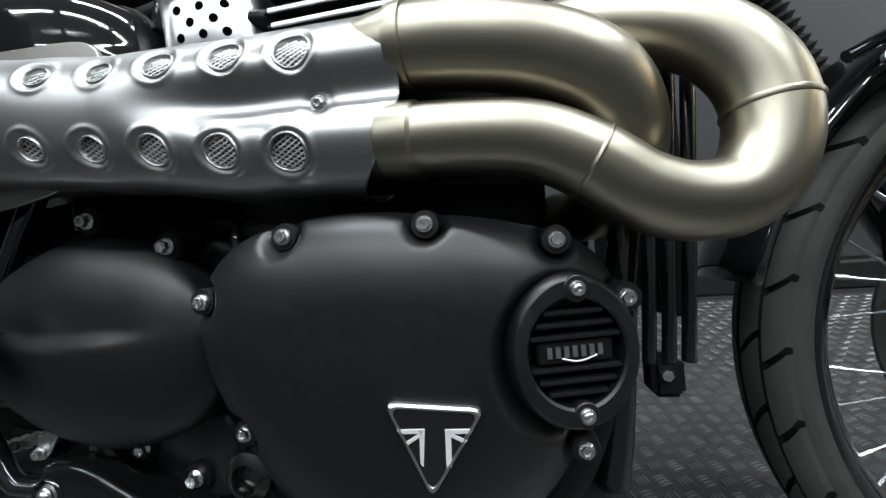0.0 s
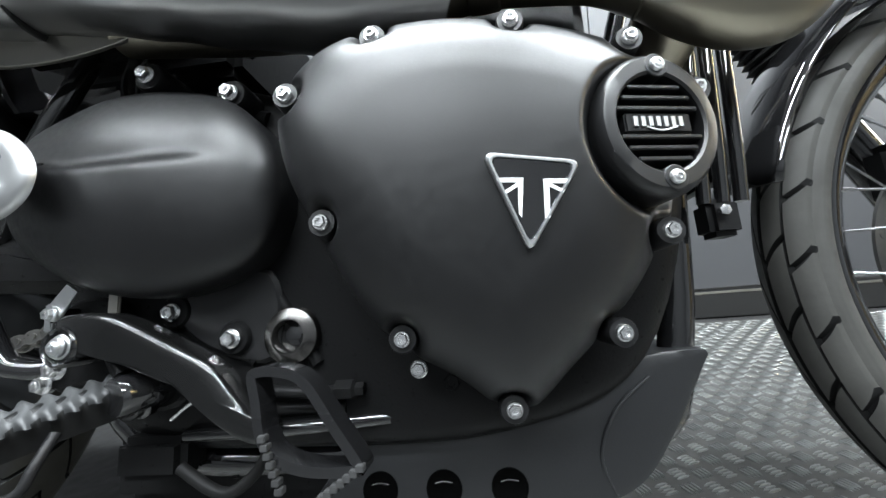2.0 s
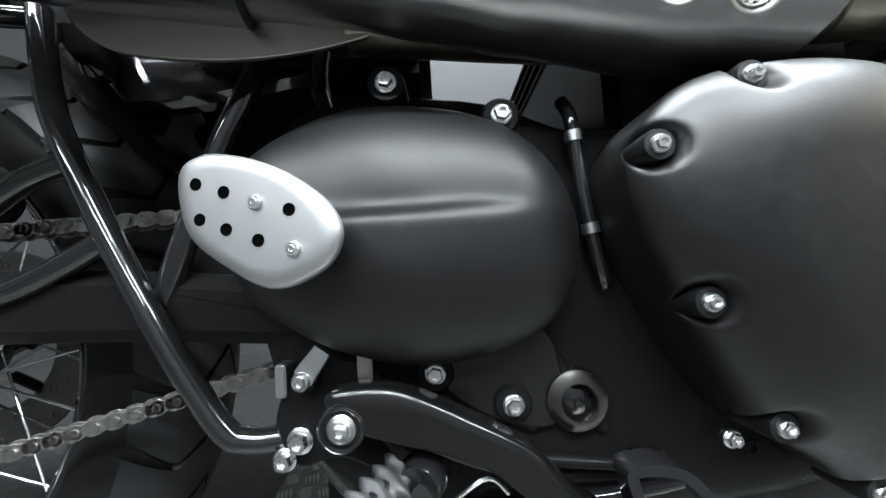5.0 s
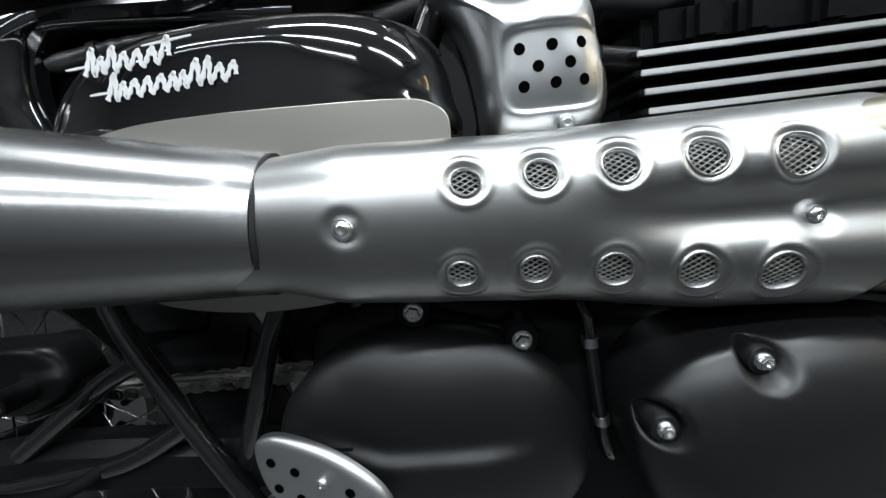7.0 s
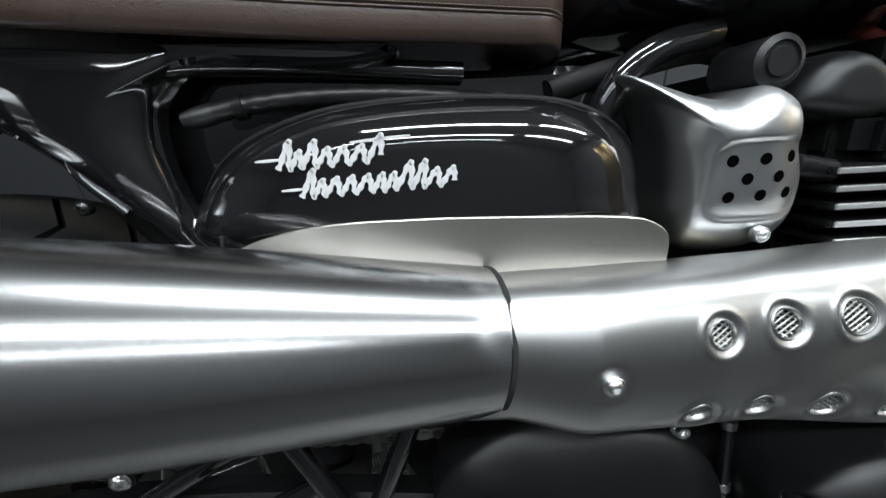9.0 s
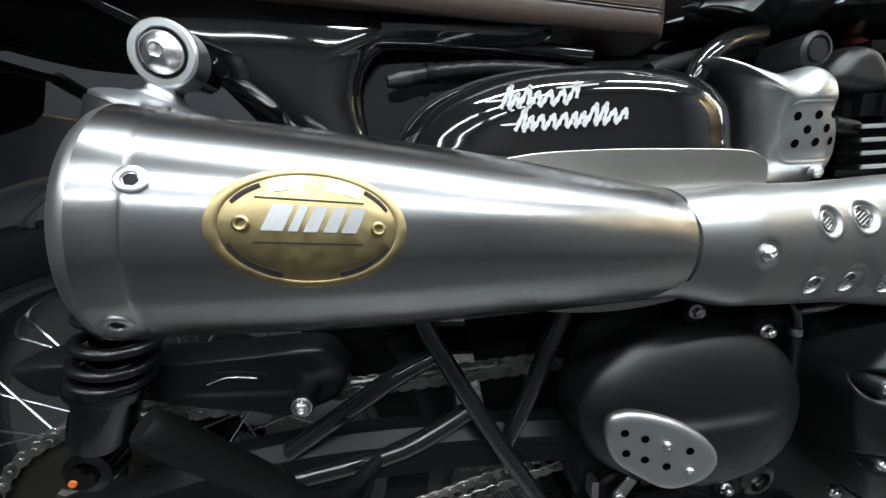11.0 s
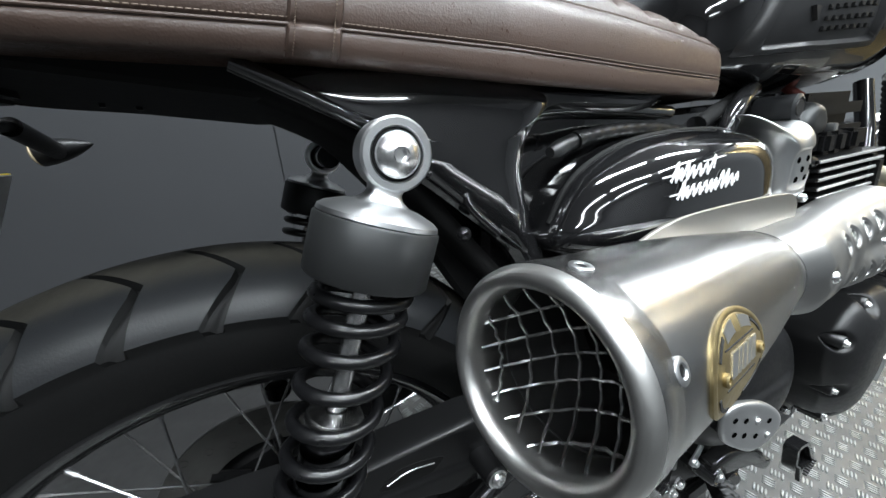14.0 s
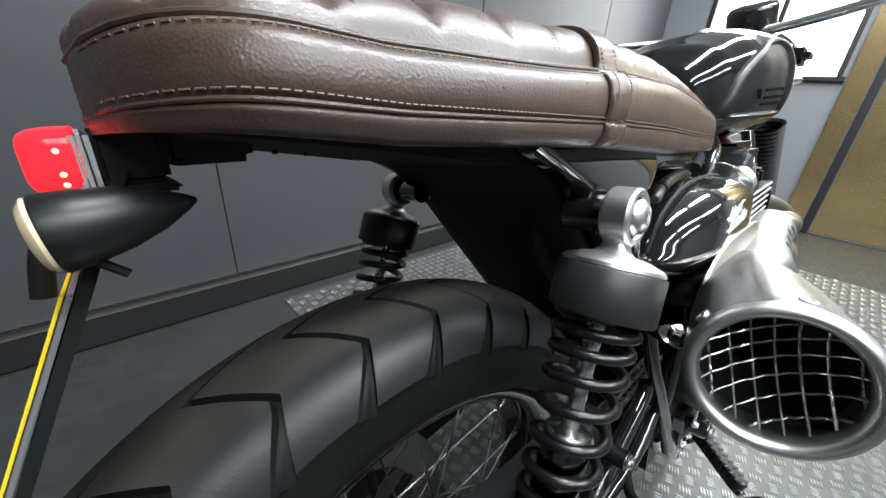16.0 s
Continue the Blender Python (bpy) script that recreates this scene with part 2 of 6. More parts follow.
def lathe(bm, profile, centre, axis, n=32, close=False):
    """Turns (radius, height) pairs round an axis through centre."""
    z = Vector(axis).normalized()
    x = z.orthogonal().normalized()
    y = z.cross(x)
    rings = []
    for r, h in profile:
        c = Vector(centre) + z * h
        if r < 1e-6:
            rings.append([bm.verts.new(c)])
        else:
            rings.append([bm.verts.new(c + (x * math.cos(a) + y * math.sin(a)) * r) for a in (2 * math.pi * j / n for j in range(n))])
    pairs = list(zip(rings, rings[1:])) + ([(rings[-1], rings[0])] if close else [])
    for a, b in pairs:
        if len(a) == 1 and len(b) == 1:
            continue
        if len(a) == 1 or len(b) == 1:
            one, many = (a, b) if len(a) == 1 else (b, a)
            for i in range(n):
                bm.faces.new((one[0], many[i], many[(i + 1) % n]))
        else:
            ring_faces(bm, a, b)
    return bm


def inset(outline, d):
    """The closed outline moved inwards by d."""
    n = len(outline)
    area = sum(outline[i][0] * outline[(i + 1) % n][1] - outline[(i + 1) % n][0] * outline[i][1] for i in range(n))
    s = 1 if area > 0 else -1
    out = []
    for i in range(n):
        t = (Vector(outline[(i + 1) % n]) - Vector(outline[i - 1])).normalized()
        out.append(Vector(outline[i]) + Vector((-t[1], t[0])) * d * s)
    return out


def block(bm, lo, hi, bevel=0.0):
    r = bmesh.ops.create_cube(bm, size=1)
    for v in r["verts"]:
        v.co = Vector([(lo[i] + hi[i]) / 2 + v.co[i] * (hi[i] - lo[i]) for i in range(3)])
    if bevel:
        es = list({e for v in r["verts"] for e in v.link_edges})
        bmesh.ops.bevel(bm, geom=es, offset=bevel, segments=2, affect="EDGES")
    return bm


def B():
    return bmesh.new()



# ---- the setting ----
# the bike rests on its side stand and leans 9 degrees away from the camera
LEAN = pose(0, 0, 0, -9, 0, 0)
WALL_Y, EAST_X = 1.27, 3.62
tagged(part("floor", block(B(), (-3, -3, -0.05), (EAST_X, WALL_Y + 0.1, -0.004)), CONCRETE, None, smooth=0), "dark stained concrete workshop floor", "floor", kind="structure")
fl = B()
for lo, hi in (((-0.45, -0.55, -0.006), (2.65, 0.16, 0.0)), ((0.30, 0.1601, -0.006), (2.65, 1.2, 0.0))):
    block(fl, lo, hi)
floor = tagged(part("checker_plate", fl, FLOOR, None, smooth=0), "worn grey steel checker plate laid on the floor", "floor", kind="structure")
wall = tagged(part("wall_north", block(B(), (-3, WALL_Y + 0.02, 0.0), (EAST_X, WALL_Y + 0.12, 2.7)), WALL, None, smooth=0), "dark grey panelled wall behind the motorcycle", "wall", kind="structure")
for x0, x1 in ((-2.98, -1.03), (-1.026, 0.168), (0.172, 1.388), (1.392, 2.608), (2.612, EAST_X - 0.01)):
    part("panel", block(B(), (x0, WALL_Y + 0.008, 0.12), (x1, WALL_Y + 0.018, 2.69), 0.002), WALL, wall, smooth=0)
skirt = tagged(part("baseboard", block(B(), (-2.98, WALL_Y - 0.012, 0.002), (EAST_X - 0.005, WALL_Y + 0.018, 0.1), 0.002), SKIRT, None, smooth=0), "black skirting board with a pale top edge", "baseboard", kind="structure")
part("edge_strip", block(B(), (-2.98, WALL_Y - 0.014, 0.101), (EAST_X - 0.005, WALL_Y + 0.006, 0.108)), PANEL, skirt, smooth=0)
for nm, lo, hi in (("wall_south", (-3, -3.1, 0), (EAST_X, -3, 2.7)), ("wall_west", (-3.1, -3, 0), (-3, WALL_Y + 0.1, 2.7))):
    tagged(part(nm, block(B(), lo, hi), WALLDARK, None, smooth=0), "plain grey workshop wall", "wall", kind="structure")
# the end wall with a bright window and a bronze door beside it
we = B()
for lo, hi in (((EAST_X, -3, 0), (EAST_X + 0.1, 0.10, 2.7)), ((EAST_X, 0.98, 0), (EAST_X + 0.1, WALL_Y + 0.02, 2.7)), ((EAST_X, 0.10, 0), (EAST_X + 0.1, 0.98, 1.02)), ((EAST_X, 0.10, 2.3), (EAST_X + 0.1, 0.98, 2.7))):
    block(we, lo, hi)
tagged(part("wall_east", we, ENDWALL, None, smooth=0), "dark grey end wall with a window opening", "wall", kind="structure")
win = tagged(new("window_1"), "bright window in a dark frame in the end wall", "window", kind="structure")
part("window_sill", block(B(), (EAST_X - 0.03, 0.08, 1.0), (EAST_X + 0.02, 1.0, 1.03), 0.004), SKIRT, win)
for y in (0.10, 0.52, 0.95):
    part("window_bar", block(B(), (EAST_X - 0.01, y, 1.03), (EAST_X + 0.04, y + 0.03, 2.3), 0.004), SKIRT, win)
part("pane", block(B(), (EAST_X + 0.06, 0.10, 1.03), (EAST_X + 0.07, 0.98, 2.3)), DAYLIGHT, win, smooth=0)
door = tagged(new("door_1"), "closed bronze coloured metal door in the end wall", "door", kind="structure")
part("door_leaf", block(B(), (EAST_X - 0.03, -0.92, 0.01), (EAST_X - 0.003, -0.10, 2.1), 0.004), DOOR, door)
for z0, z1 in ((0.14, 0.94), (1.06, 1.98)):
    part("door_panel", block(B(), (EAST_X - 0.038, -0.82, z0), (EAST_X - 0.029, -0.22, z1), 0.004), DOOR, door)
for y in (-0.96, -0.095):
    part("door_jamb", block(B(), (EAST_X - 0.05, y, 0.003), (EAST_X - 0.003, y + 0.045, 2.12), 0.004), SKIRT, door)
part("door_stile", block(B(), (EAST_X - 0.04, -0.045, 0.003), (EAST_X - 0.003, 0.07, 2.12), 0.006), DOOR, door)
part("door_handle", tube(B(), [(EAST_X - 0.03, -0.80, 1.0), (EAST_X - 0.08, -0.80, 1.0), (EAST_X - 0.08, -0.70, 1.0)], 0.009, 10, 3), CHROME, door)
tagged(part("skirting_east", block(B(), (EAST_X - 0.015, 0.08, 0.002), (EAST_X - 0.003, WALL_Y - 0.02, 0.1)), SKIRT, None, smooth=0), "black skirting board on the end wall", "baseboard", kind="structure")
tagged(part("ceiling", block(B(), (-3.1, -3.1, 2.7), (EAST_X + 0.1, WALL_Y + 0.12, 2.8)), CEIL, None, smooth=0), "pale workshop ceiling", "ceiling", kind="structure")

lamp0 = new("strip_lamp")
tagged(lamp0, "white fluorescent strip lamp fixed under the ceiling", "lamp", "strip lamps")
part("lamp_body", block(B(), (-0.75, -0.06, -0.06), (0.75, 0.06, 0.0), 0.008), CEIL, lamp0)
part("lamp_glass", tube(B(), [(-0.72, 0, -0.085), (0.72, 0, -0.085)], 0.016, 12, 1), TUBE, lamp0)
LAMPS = [(-1.1, -1.35), (0.6, -1.35), (2.3, -1.35), (0.6, -0.1), (2.3, -0.1), (-1.1, -2.4), (0.6, -2.4)]
lamp0.matrix_world = pose(LAMPS[0][0], LAMPS[0][1], 2.699)
for x, y in LAMPS[1:]:
    copy_thing(lamp0, pose(x, y, 2.699))
# the light of each strip
for x, y in LAMPS:
    la = bpy.data.lights.new("strip_light", "AREA")
    la.shape, la.size, la.size_y, la.energy, la.color = "RECTANGLE", 1.45, 0.10, 54 if y > -1 else (41 if y > -2 else 20) * (0.62 if x < 0 else 1.0), (0.875, 0.95, 1.0)
    new("strip_light", la).matrix_world = pose(x, y, 2.59)

# raised five-bar lozenges of the checker plate
def checker():
    vs, fs = [], []
    pitch = 0.034
    shape = [(-0.013, 0), (-0.007, -0.0022), (0.007, -0.0022), (0.013, 0), (0.007, 0.0022), (-0.007, 0.0022)]
    for i in range(int(3.1 / pitch)):
        for j in range(int(1.75 / pitch)):
            cx, cy = -0.45 + (i + 0.5) * pitch, -0.55 + (j + 0.5) * pitch
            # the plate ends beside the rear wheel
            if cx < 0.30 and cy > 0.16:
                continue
            ang = radians(20 + (90 if (i + j) % 2 else 0))
            ca, sa = math.cos(ang), math.sin(ang)
            for kbar in (-1.5, -0.5, 0.5, 1.5):
                base = len(vs)
                for s, h in ((1.0, 0.0), (0.7, 0.0022)):
                    for px, py in shape:
                        qx, qy = px * s * 0.95, py * s + kbar * 0.0062
                        vs.append((cx + qx * ca - qy * sa, cy + qx * sa + qy * ca, h))
                for q in range(6):
                    fs.append((base + q, base + (q + 1) % 6, base + 6 + (q + 1) % 6, base + 6 + q))
                fs.append(tuple(base + 6 + q for q in range(6)))
    me = bpy.data.meshes.new("checker_lozenges")
    me.from_pydata(vs, [], fs)
    me.materials.append(TREADMETAL)
    ob = new("checker_lozenges", me)
    ob.parent = floor
    tagged(ob, "bright worn raised lozenges of the checker plate", kind="stuff")


TREADMETAL = surface("worn_lozenge_steel", (0.26, 0.27, 0.265), 0.42, 0.8, grain=0.1, grain_scale=80, vary=0.3, vary_scale=15)
checker()
bike = new("motorcycle")
tagged(bike, "black scrambler motorcycle with high-level stainless exhaust and brown leather seat", "motorcycle")
bike.matrix_world = LEAN

# ---- tools for the motorcycle ----
def dome(bm, outline, y_rim, y_face, depth=0.0, edge=0.35, rings=18, power=2.2, warp=None):
    """A domed cover on a closed x, z outline: a straight wall of the given depth, then a face that rounds over near its edge."""
    n = len(outline)
    cx, cz = sum(p[0] for p in outline) / n, sum(p[1] for p in outline) / n
    rows = []
    if depth:
        rows.append([bm.verts.new((p[0], y_rim + depth, p[1])) for p in outline])
    for i in range(rings):
        f = 1 - (i / (rings - 1)) ** 1.3 * 0.97
        s = min(1.0, (1 - f) / edge)
        y = y_rim + (y_face - y_rim) * (1 - (1 - s) ** power) ** (1 / power)
        row = []
        for p in outline:
            x, z = cx + (p[0] - cx) * f, cz + (p[1] - cz) * f
            row.append(bm.verts.new((x, y + (warp(x, z) if warp else 0), z)))
        rows.append(row)
    for a, b in zip(rows, rows[1:]):
        ring_faces(bm, a, b)
    bm.faces.new(rows[-1])
    bm.faces.new(rows[0])
    return bm


def plate(bm, outline, y0, y1, bevel=0.001):
    """A flat plate on an x, z outline, from y0 (back) to y1 (front), with a small chamfer."""
    s = 1 if y1 > y0 else -1
    rows = []
    for d, y in ((0, y0), (0, y1 - s * bevel), (bevel, y1)):
        pts = inset(outline, d) if d else [Vector(p) for p in outline]
        rows.append([bm.verts.new((p[0], y, p[1])) for p in pts])
    for a, b in zip(rows, rows[1:]):
        ring_faces(bm, a, b)
    bm.faces.new(rows[-1])
    bm.faces.new(rows[0])
    return bm


def ellipse(cx, cz, rx, rz, n=48):
    return [Vector((cx + rx * math.cos(2 * math.pi * i / n), cz + rz * math.sin(2 * math.pi * i / n))) for i in range(n)]


def bolt(parent, p, r=0.0048, axis=(0, -1, 0), hexhead=True, name="bolt", material=None):
    """A flange bolt (hexagon) or a socket button screw, its seat at p."""
    bm = B()
    lathe(bm, [(0, -0.003), (r * 1.35, -0.003), (r * 1.35, 0.0012), (r * 1.15, 0.0022), (0, 0.0022)], p, axis, 20)
    if hexhead:
        lathe(bm, [(r, 0.001), (r, r * 1.05), (r * 0.88, r * 1.2), (r * 0.55, r * 1.2), (r * 0.5, r * 0.75), (0, r * 0.75)], p, axis, 6)
    else:
        lathe(bm, [(r * 1.1, 0.001), (r * 1.08, r * 0.4), (r * 0.85, r * 0.75), (r * 0.55, r * 0.9)], p, axis, 20)
        lathe(bm, [(r * 0.55, r * 0.9), (r * 0.48, r * 0.88), (r * 0.45, r * 0.35), (0, r * 0.35)], p, axis, 6)
    return part(name, bm, material or CHROME, parent)


# ---- engine, right side ----
cl = [tuple(q) for q in spline([(0.702, 0.442), (0.717, 0.470), (0.747, 0.487), (0.80, 0.493), (0.85, 0.489), (0.90, 0.480), (0.940, 0.464), (0.962, 0.43), (0.957, 0.39), (0.935, 0.350), (0.912, 0.314), (0.872, 0.274), (0.838, 0.248), (0.802, 0.272), (0.768, 0.294), (0.744, 0.325), (0.726, 0.360), (0.707, 0.403)], 16, True)]
COVER_BOLTS = [(0.7125, 0.4465), (0.7665, 0.4815), (0.8515, 0.4815), (0.923, 0.467), (0.7325, 0.3660), (0.7735, 0.2970), (0.8335, 0.2530), (0.898, 0.292), (0.9305, 0.3475), (0.959, 0.432)]


def cover_warp(x, z):
    d = 0.0
    for bx, bz in COVER_BOLTS:
        q = ((x - bx) ** 2 + (z - bz) ** 2) / 0.0105 ** 2
        if q < 9:
            d += 0.015 * math.exp(-q ** 2.2)
    s = ((x - 0.9225) / 0.0345) ** 2 + ((z - 0.4025) / 0.0405) ** 2
    if s < 1.45:
        q = min(1.0, (1.45 - s) / 0.65)
        d += 0.015 * q * q * (3 - 2 * q)
    d += 0.85 * max(0.0, 0.42 - z) ** 2
    return d + 0.0068 * math.log1p(math.exp((x - 0.835) / 0.03))


clutch = part("clutch_cover", dome(B(), cl, -0.180, -0.2095, 0.055, 0.5, 90, 1.9, cover_warp), SATIN, bike, "satin black engine cover", 60)
for bx, bz in COVER_BOLTS:
    by = -0.188 - 0.075 * max(0, 0.80 - bx) + 0.016 * max(0, bx - 0.86) / 0.1 + 0.85 * max(0, 0.42 - bz) ** 2
    part("bolt_boss", lathe(B(), [(0.0085, 0.03), (0.0085, 0.002), (0.0078, 0), (0, 0)], (bx, by, bz), (0, 1, 0), 20), SATIN, clutch)
    bolt(clutch, (bx, by, bz), 0.0038)
# round breather cap with slats
CC = (0.9225, 0.4025)
capb = B()
rows = []
for rx, rz, y in ((0.0372, 0.0432, -0.165), (0.0368, 0.0428, -0.1900), (0.0360, 0.0420, -0.1945), (0.0340, 0.0398, -0.1980), (0.0325, 0.0386, -0.1988), (0.0276, 0.0306, -0.1988), (0.0264, 0.0292, -0.1975), (0.0260, 0.0288, -0.1840)):
    rows.append([capb.verts.new((p[0], y, p[1])) for p in ellipse(*CC, rx, rz, 56)])
for a, b in zip(rows, rows[1:]):
    ring_faces(capb, a, b)
capb.faces.new(rows[-1])
cap = part("round_cap", capb, SATIN, clutch, "satin black slatted round cap", 30)
for cz in (0.4400, 0.3730):
    part("screw_boss", lathe(B(), [(0.0072, 0.02), (0.0072, 0.0005), (0.0066, 0), (0, 0)], (CC[0] + 0.002, -0.1992, cz - 0.0035), (0, 1, 0), 20), SATIN, cap)
    bolt(cap, (CC[0] + 0.002, -0.1990, cz - 0.0035), 0.0032, hexhead=False, material=ALLOY)
for dz, hw in ((0.0215, 0.0135), (0.0150, 0.0175), (0.0085, 0.0205), (-0.0085, 0.0205), (-0.0150, 0.0175), (-0.0215, 0.0135)):
    part("slat", block(B(), (CC[0] - hw * 1.2, -0.1972, CC[1] + dz - 0.0013), (CC[0] + hw * 1.2, -0.1840, CC[1] + dz + 0.0013), 0.0006), SATIN, cap)
part("name_tablet", block(B(), (CC[0] - 0.0205, -0.1960, CC[1] - 0.0058), (CC[0] + 0.0205, -0.1840, CC[1] + 0.0062), 0.001), PLASTIC, cap)
for i in range(7):
    x = CC[0] - 0.0158 + i * 0.0046
    part("light_bar", block(B(), (x, -0.1969, CC[1] - 0.0022), (x + 0.0026, -0.1959, CC[1] + 0.0036)), ALLOY, cap, smooth=0)
part("light_sweep", tube(B(), [(CC[0] - 0.008, -0.1966, CC[1] - 0.0026), (CC[0] + 0.001, -0.1966, CC[1] - 0.0047), (CC[0] + 0.011, -0.1966, CC[1] - 0.0022)], 0.0005, 6, 5), WHITE, cap)
cap.matrix_basis = Matrix.Translation((CC[0] + 0.005, -0.186, CC[1] + 0.004)) @ Matrix.Rotation(radians(13), 4, "Z") @ Matrix.Translation((-CC[0], 0.197, -CC[1]))
# three-cornered badge
tri = [(0.8285, 0.3880), (0.8735, 0.3815), (0.8465, 0.3380)]


def soft_triangle(d):
    out = []
    c = Vector((sum(p[0] for p in tri) / 3, sum(p[1] for p in tri) / 3))
    for i in range(3):
        p, q, r = Vector(tri[i - 1]), Vector(tri[i]), Vector(tri[(i + 1) % 3])
        a, b = q + (p - q).normalized() * 0.006, q + (r - q).normalized() * 0.006
        for t in (0, 0.25, 0.5, 0.75, 1):
            m = (1 - t) ** 2 * a + 2 * t * (1 - t) * q + t * t * b
            out.append(c + (m - c) * (1 - d))
    return out


tb = B()
rows = []
for d, y in ((-0.08, -0.2008), (-0.08, -0.2083), (-0.02, -0.2096), (0.05, -0.2096), (0.07, -0.2086)):
    rows.append([tb.verts.new((p[0], y, p[1])) for p in soft_triangle(d)])
for a, b in zip(rows, rows[1:]):
    ring_faces(tb, a, b)
BADGE_SEAT = Matrix.Translation((0.8485, -0.2045, 0.3700)) @ Matrix.Rotation(radians(8), 4, "Z") @ Matrix.Rotation(radians(5), 4, "X") @ Matrix.Scale(1.07, 4, (1, 0, 0)) @ Matrix.Translation((-0.8475, 0.2096, -0.3690))
badge = part("badge_rim", tb, ALLOY, clutch, "polished rim of the three-cornered badge", 30)
badge.matrix_basis = BADGE_SEAT
part("badge_field", plate(B(), soft_triangle(0.08), -0.2018, -0.2090, 0.0002), GLOSS, clutch, "gloss black badge field").matrix_basis = BADGE_SEAT
for s in (-1, 1):
    x = 0.8505 + s * 0.0062
    zt = 0.3740 - s * 0.0006
    fb = B()
    plate(fb, [(x - 0.0014, zt), (x + 0.0014, zt), (x + 0.0004 if s > 0 else x - 0.0008, zt - 0.0205), (x - 0.0022, zt - 0.0205 + (0.002 if s < 0 else 0))], -0.2090, -0.2095, 0.0001)
    plate(fb, [(x, zt), (x + s * 0.0120, zt - s * 0.0006), (x + s * 0.0108, zt - 0.0024 - s * 0.0006), (x, zt - 0.0024)], -0.2090, -0.2095, 0.0001)
    plate(fb, [(x + s * 0.0006, zt - 0.0016), (x + s * 0.0088, zt - 0.0066), (x + s * 0.0074, zt - 0.0080), (x, zt - 0.0034)], -0.2090, -0.2095, 0.0001)
    part("badge_mark", fb, WHITE, clutch, smooth=0).matrix_basis = BADGE_SEAT

# sprocket cover with its perforated heel plate
sp = [tuple(q) for q in spline([(0.463, 0.425), (0.475, 0.458), (0.503, 0.482), (0.54, 0.497), (0.585, 0.498), (0.630, 0.487), (0.664, 0.462), (0.682, 0.428), (0.684, 0.393), (0.672, 0.364), (0.645, 0.344), (0.597, 0.334), (0.553, 0.340), (0.516, 0.355), (0.48, 0.383)], 8, True)]


def sprocket_warp(x, z):
    ridge = 1 / (1 + math.exp(-(z - 0.424 - 0.25 * max(0, 0.545 - x)) / 0.0022))
    along = 1 / (1 + math.exp((x - 0.635) / 0.01)) * 1 / (1 + math.exp((0.50 - x) / 0.01))
    return 0.0080 * ridge * along


sprock = part("sprocket_cover", dome(B(), sp, -0.150, -0.184, 0.04, 0.8, 44, 1.7, sprocket_warp), SATIN, bike, "satin black sprocket cover", 60)
hp = spline([(0.468, 0.446), (0.481, 0.4555), (0.503, 0.4525), (0.527, 0.4425), (0.548, 0.426), (0.555, 0.409), (0.545, 0.393), (0.519, 0.385), (0.493, 0.398), (0.473, 0.416)], 7, True)
HOLES = [(0.481, 0.4395), (0.4965, 0.434), (0.531, 0.4225), (0.483, 0.4215), (0.4975, 0.4155), (0.5145, 0.409)]
heel = part("heel_plate", dome(B(), [tuple(q) for q in hp], -0.1865, -0.1905, 0.003, 0.25, 16, 2.0), surface("heel_alloy", (0.56, 0.565, 0.57), 0.44, 1.0, grain=0.02, grain_scale=150, stretch=(1, 6, 6), vary=0.05), bike, "brushed aluminium heel plate with holes")
# the plate is solid; black discs paint the shade of its holes
for hx, hz in HOLES:
    part("hole_shade_disc", lathe(B(), [(0.0032, -0.001), (0.0032, 0.0006), (0.0028, 0.0008), (0.0026, 0.0004), (0, 0.0004)], (hx, -0.1902, hz), (0, -1, 0), 16), VOID, heel)
for hx, hz in ((0.5135, 0.4275), (0.5325, 0.4035)):
    bolt(heel, (hx, -0.1902, hz), 0.0028, hexhead=False, material=ALLOY)
heel.matrix_basis = Matrix.Translation((0.5105, -0.1985, 0.421)) @ Matrix.Rotation(radians(-9), 4, "Z") @ Matrix.Translation((-0.512, 0.190, -0.42))
part("heel_bracket", block(B(), (0.488, -0.184, 0.402), (0.532, -0.12, 0.432), 0.008), SATIN, sprock)
for p in ((0.643, -0.1495, 0.486), (0.571, -0.1485, 0.512), (0.64, -0.136, 0.302), (0.591, -0.134, 0.324), (0.678, -0.118, 0.463)):
    part("case_ear", lathe(B(), [(0.0125, 0.05), (0.0125, 0.003), (0.011, 0.001), (0, 0.001)], p, (0, 1, 0), 20), CAST, bike)
    bolt(bike, p, 0.0052 if p[2] != 0.463 else 0.0032)

# crankcase and what shows of it below and between the covers
case = part("crankcase", dome(B(), [tuple(q) for q in spline([(0.47, 0.40), (0.50, 0.51), (0.62, 0.515), (0.70, 0.487), (0.76, 0.486), (0.93, 0.475), (0.975, 0.40), (0.93, 0.27), (0.83, 0.225), (0.68, 0.22), (0.56, 0.23), (0.49, 0.29)], 6, True)], -0.112, -0.126, 0.24, 0.25, 14, 2.0), CAST, bike, "black engine case")
for x0, z0, x1, z1, r in ((0.565, 0.505, 0.66, 0.475, 0.007), (0.60, 0.335, 0.655, 0.285, 0.007), (0.66, 0.345, 0.70, 0.28, 0.006), (0.62, 0.25, 0.72, 0.25, 0.005), (0.655, 0.40, 0.655, 0.33, 0.005)):
    part("case_rib", tube(B(), [(x0, -0.124, z0), (x1, -0.124, z1)], r, 10, 1), CAST, case)
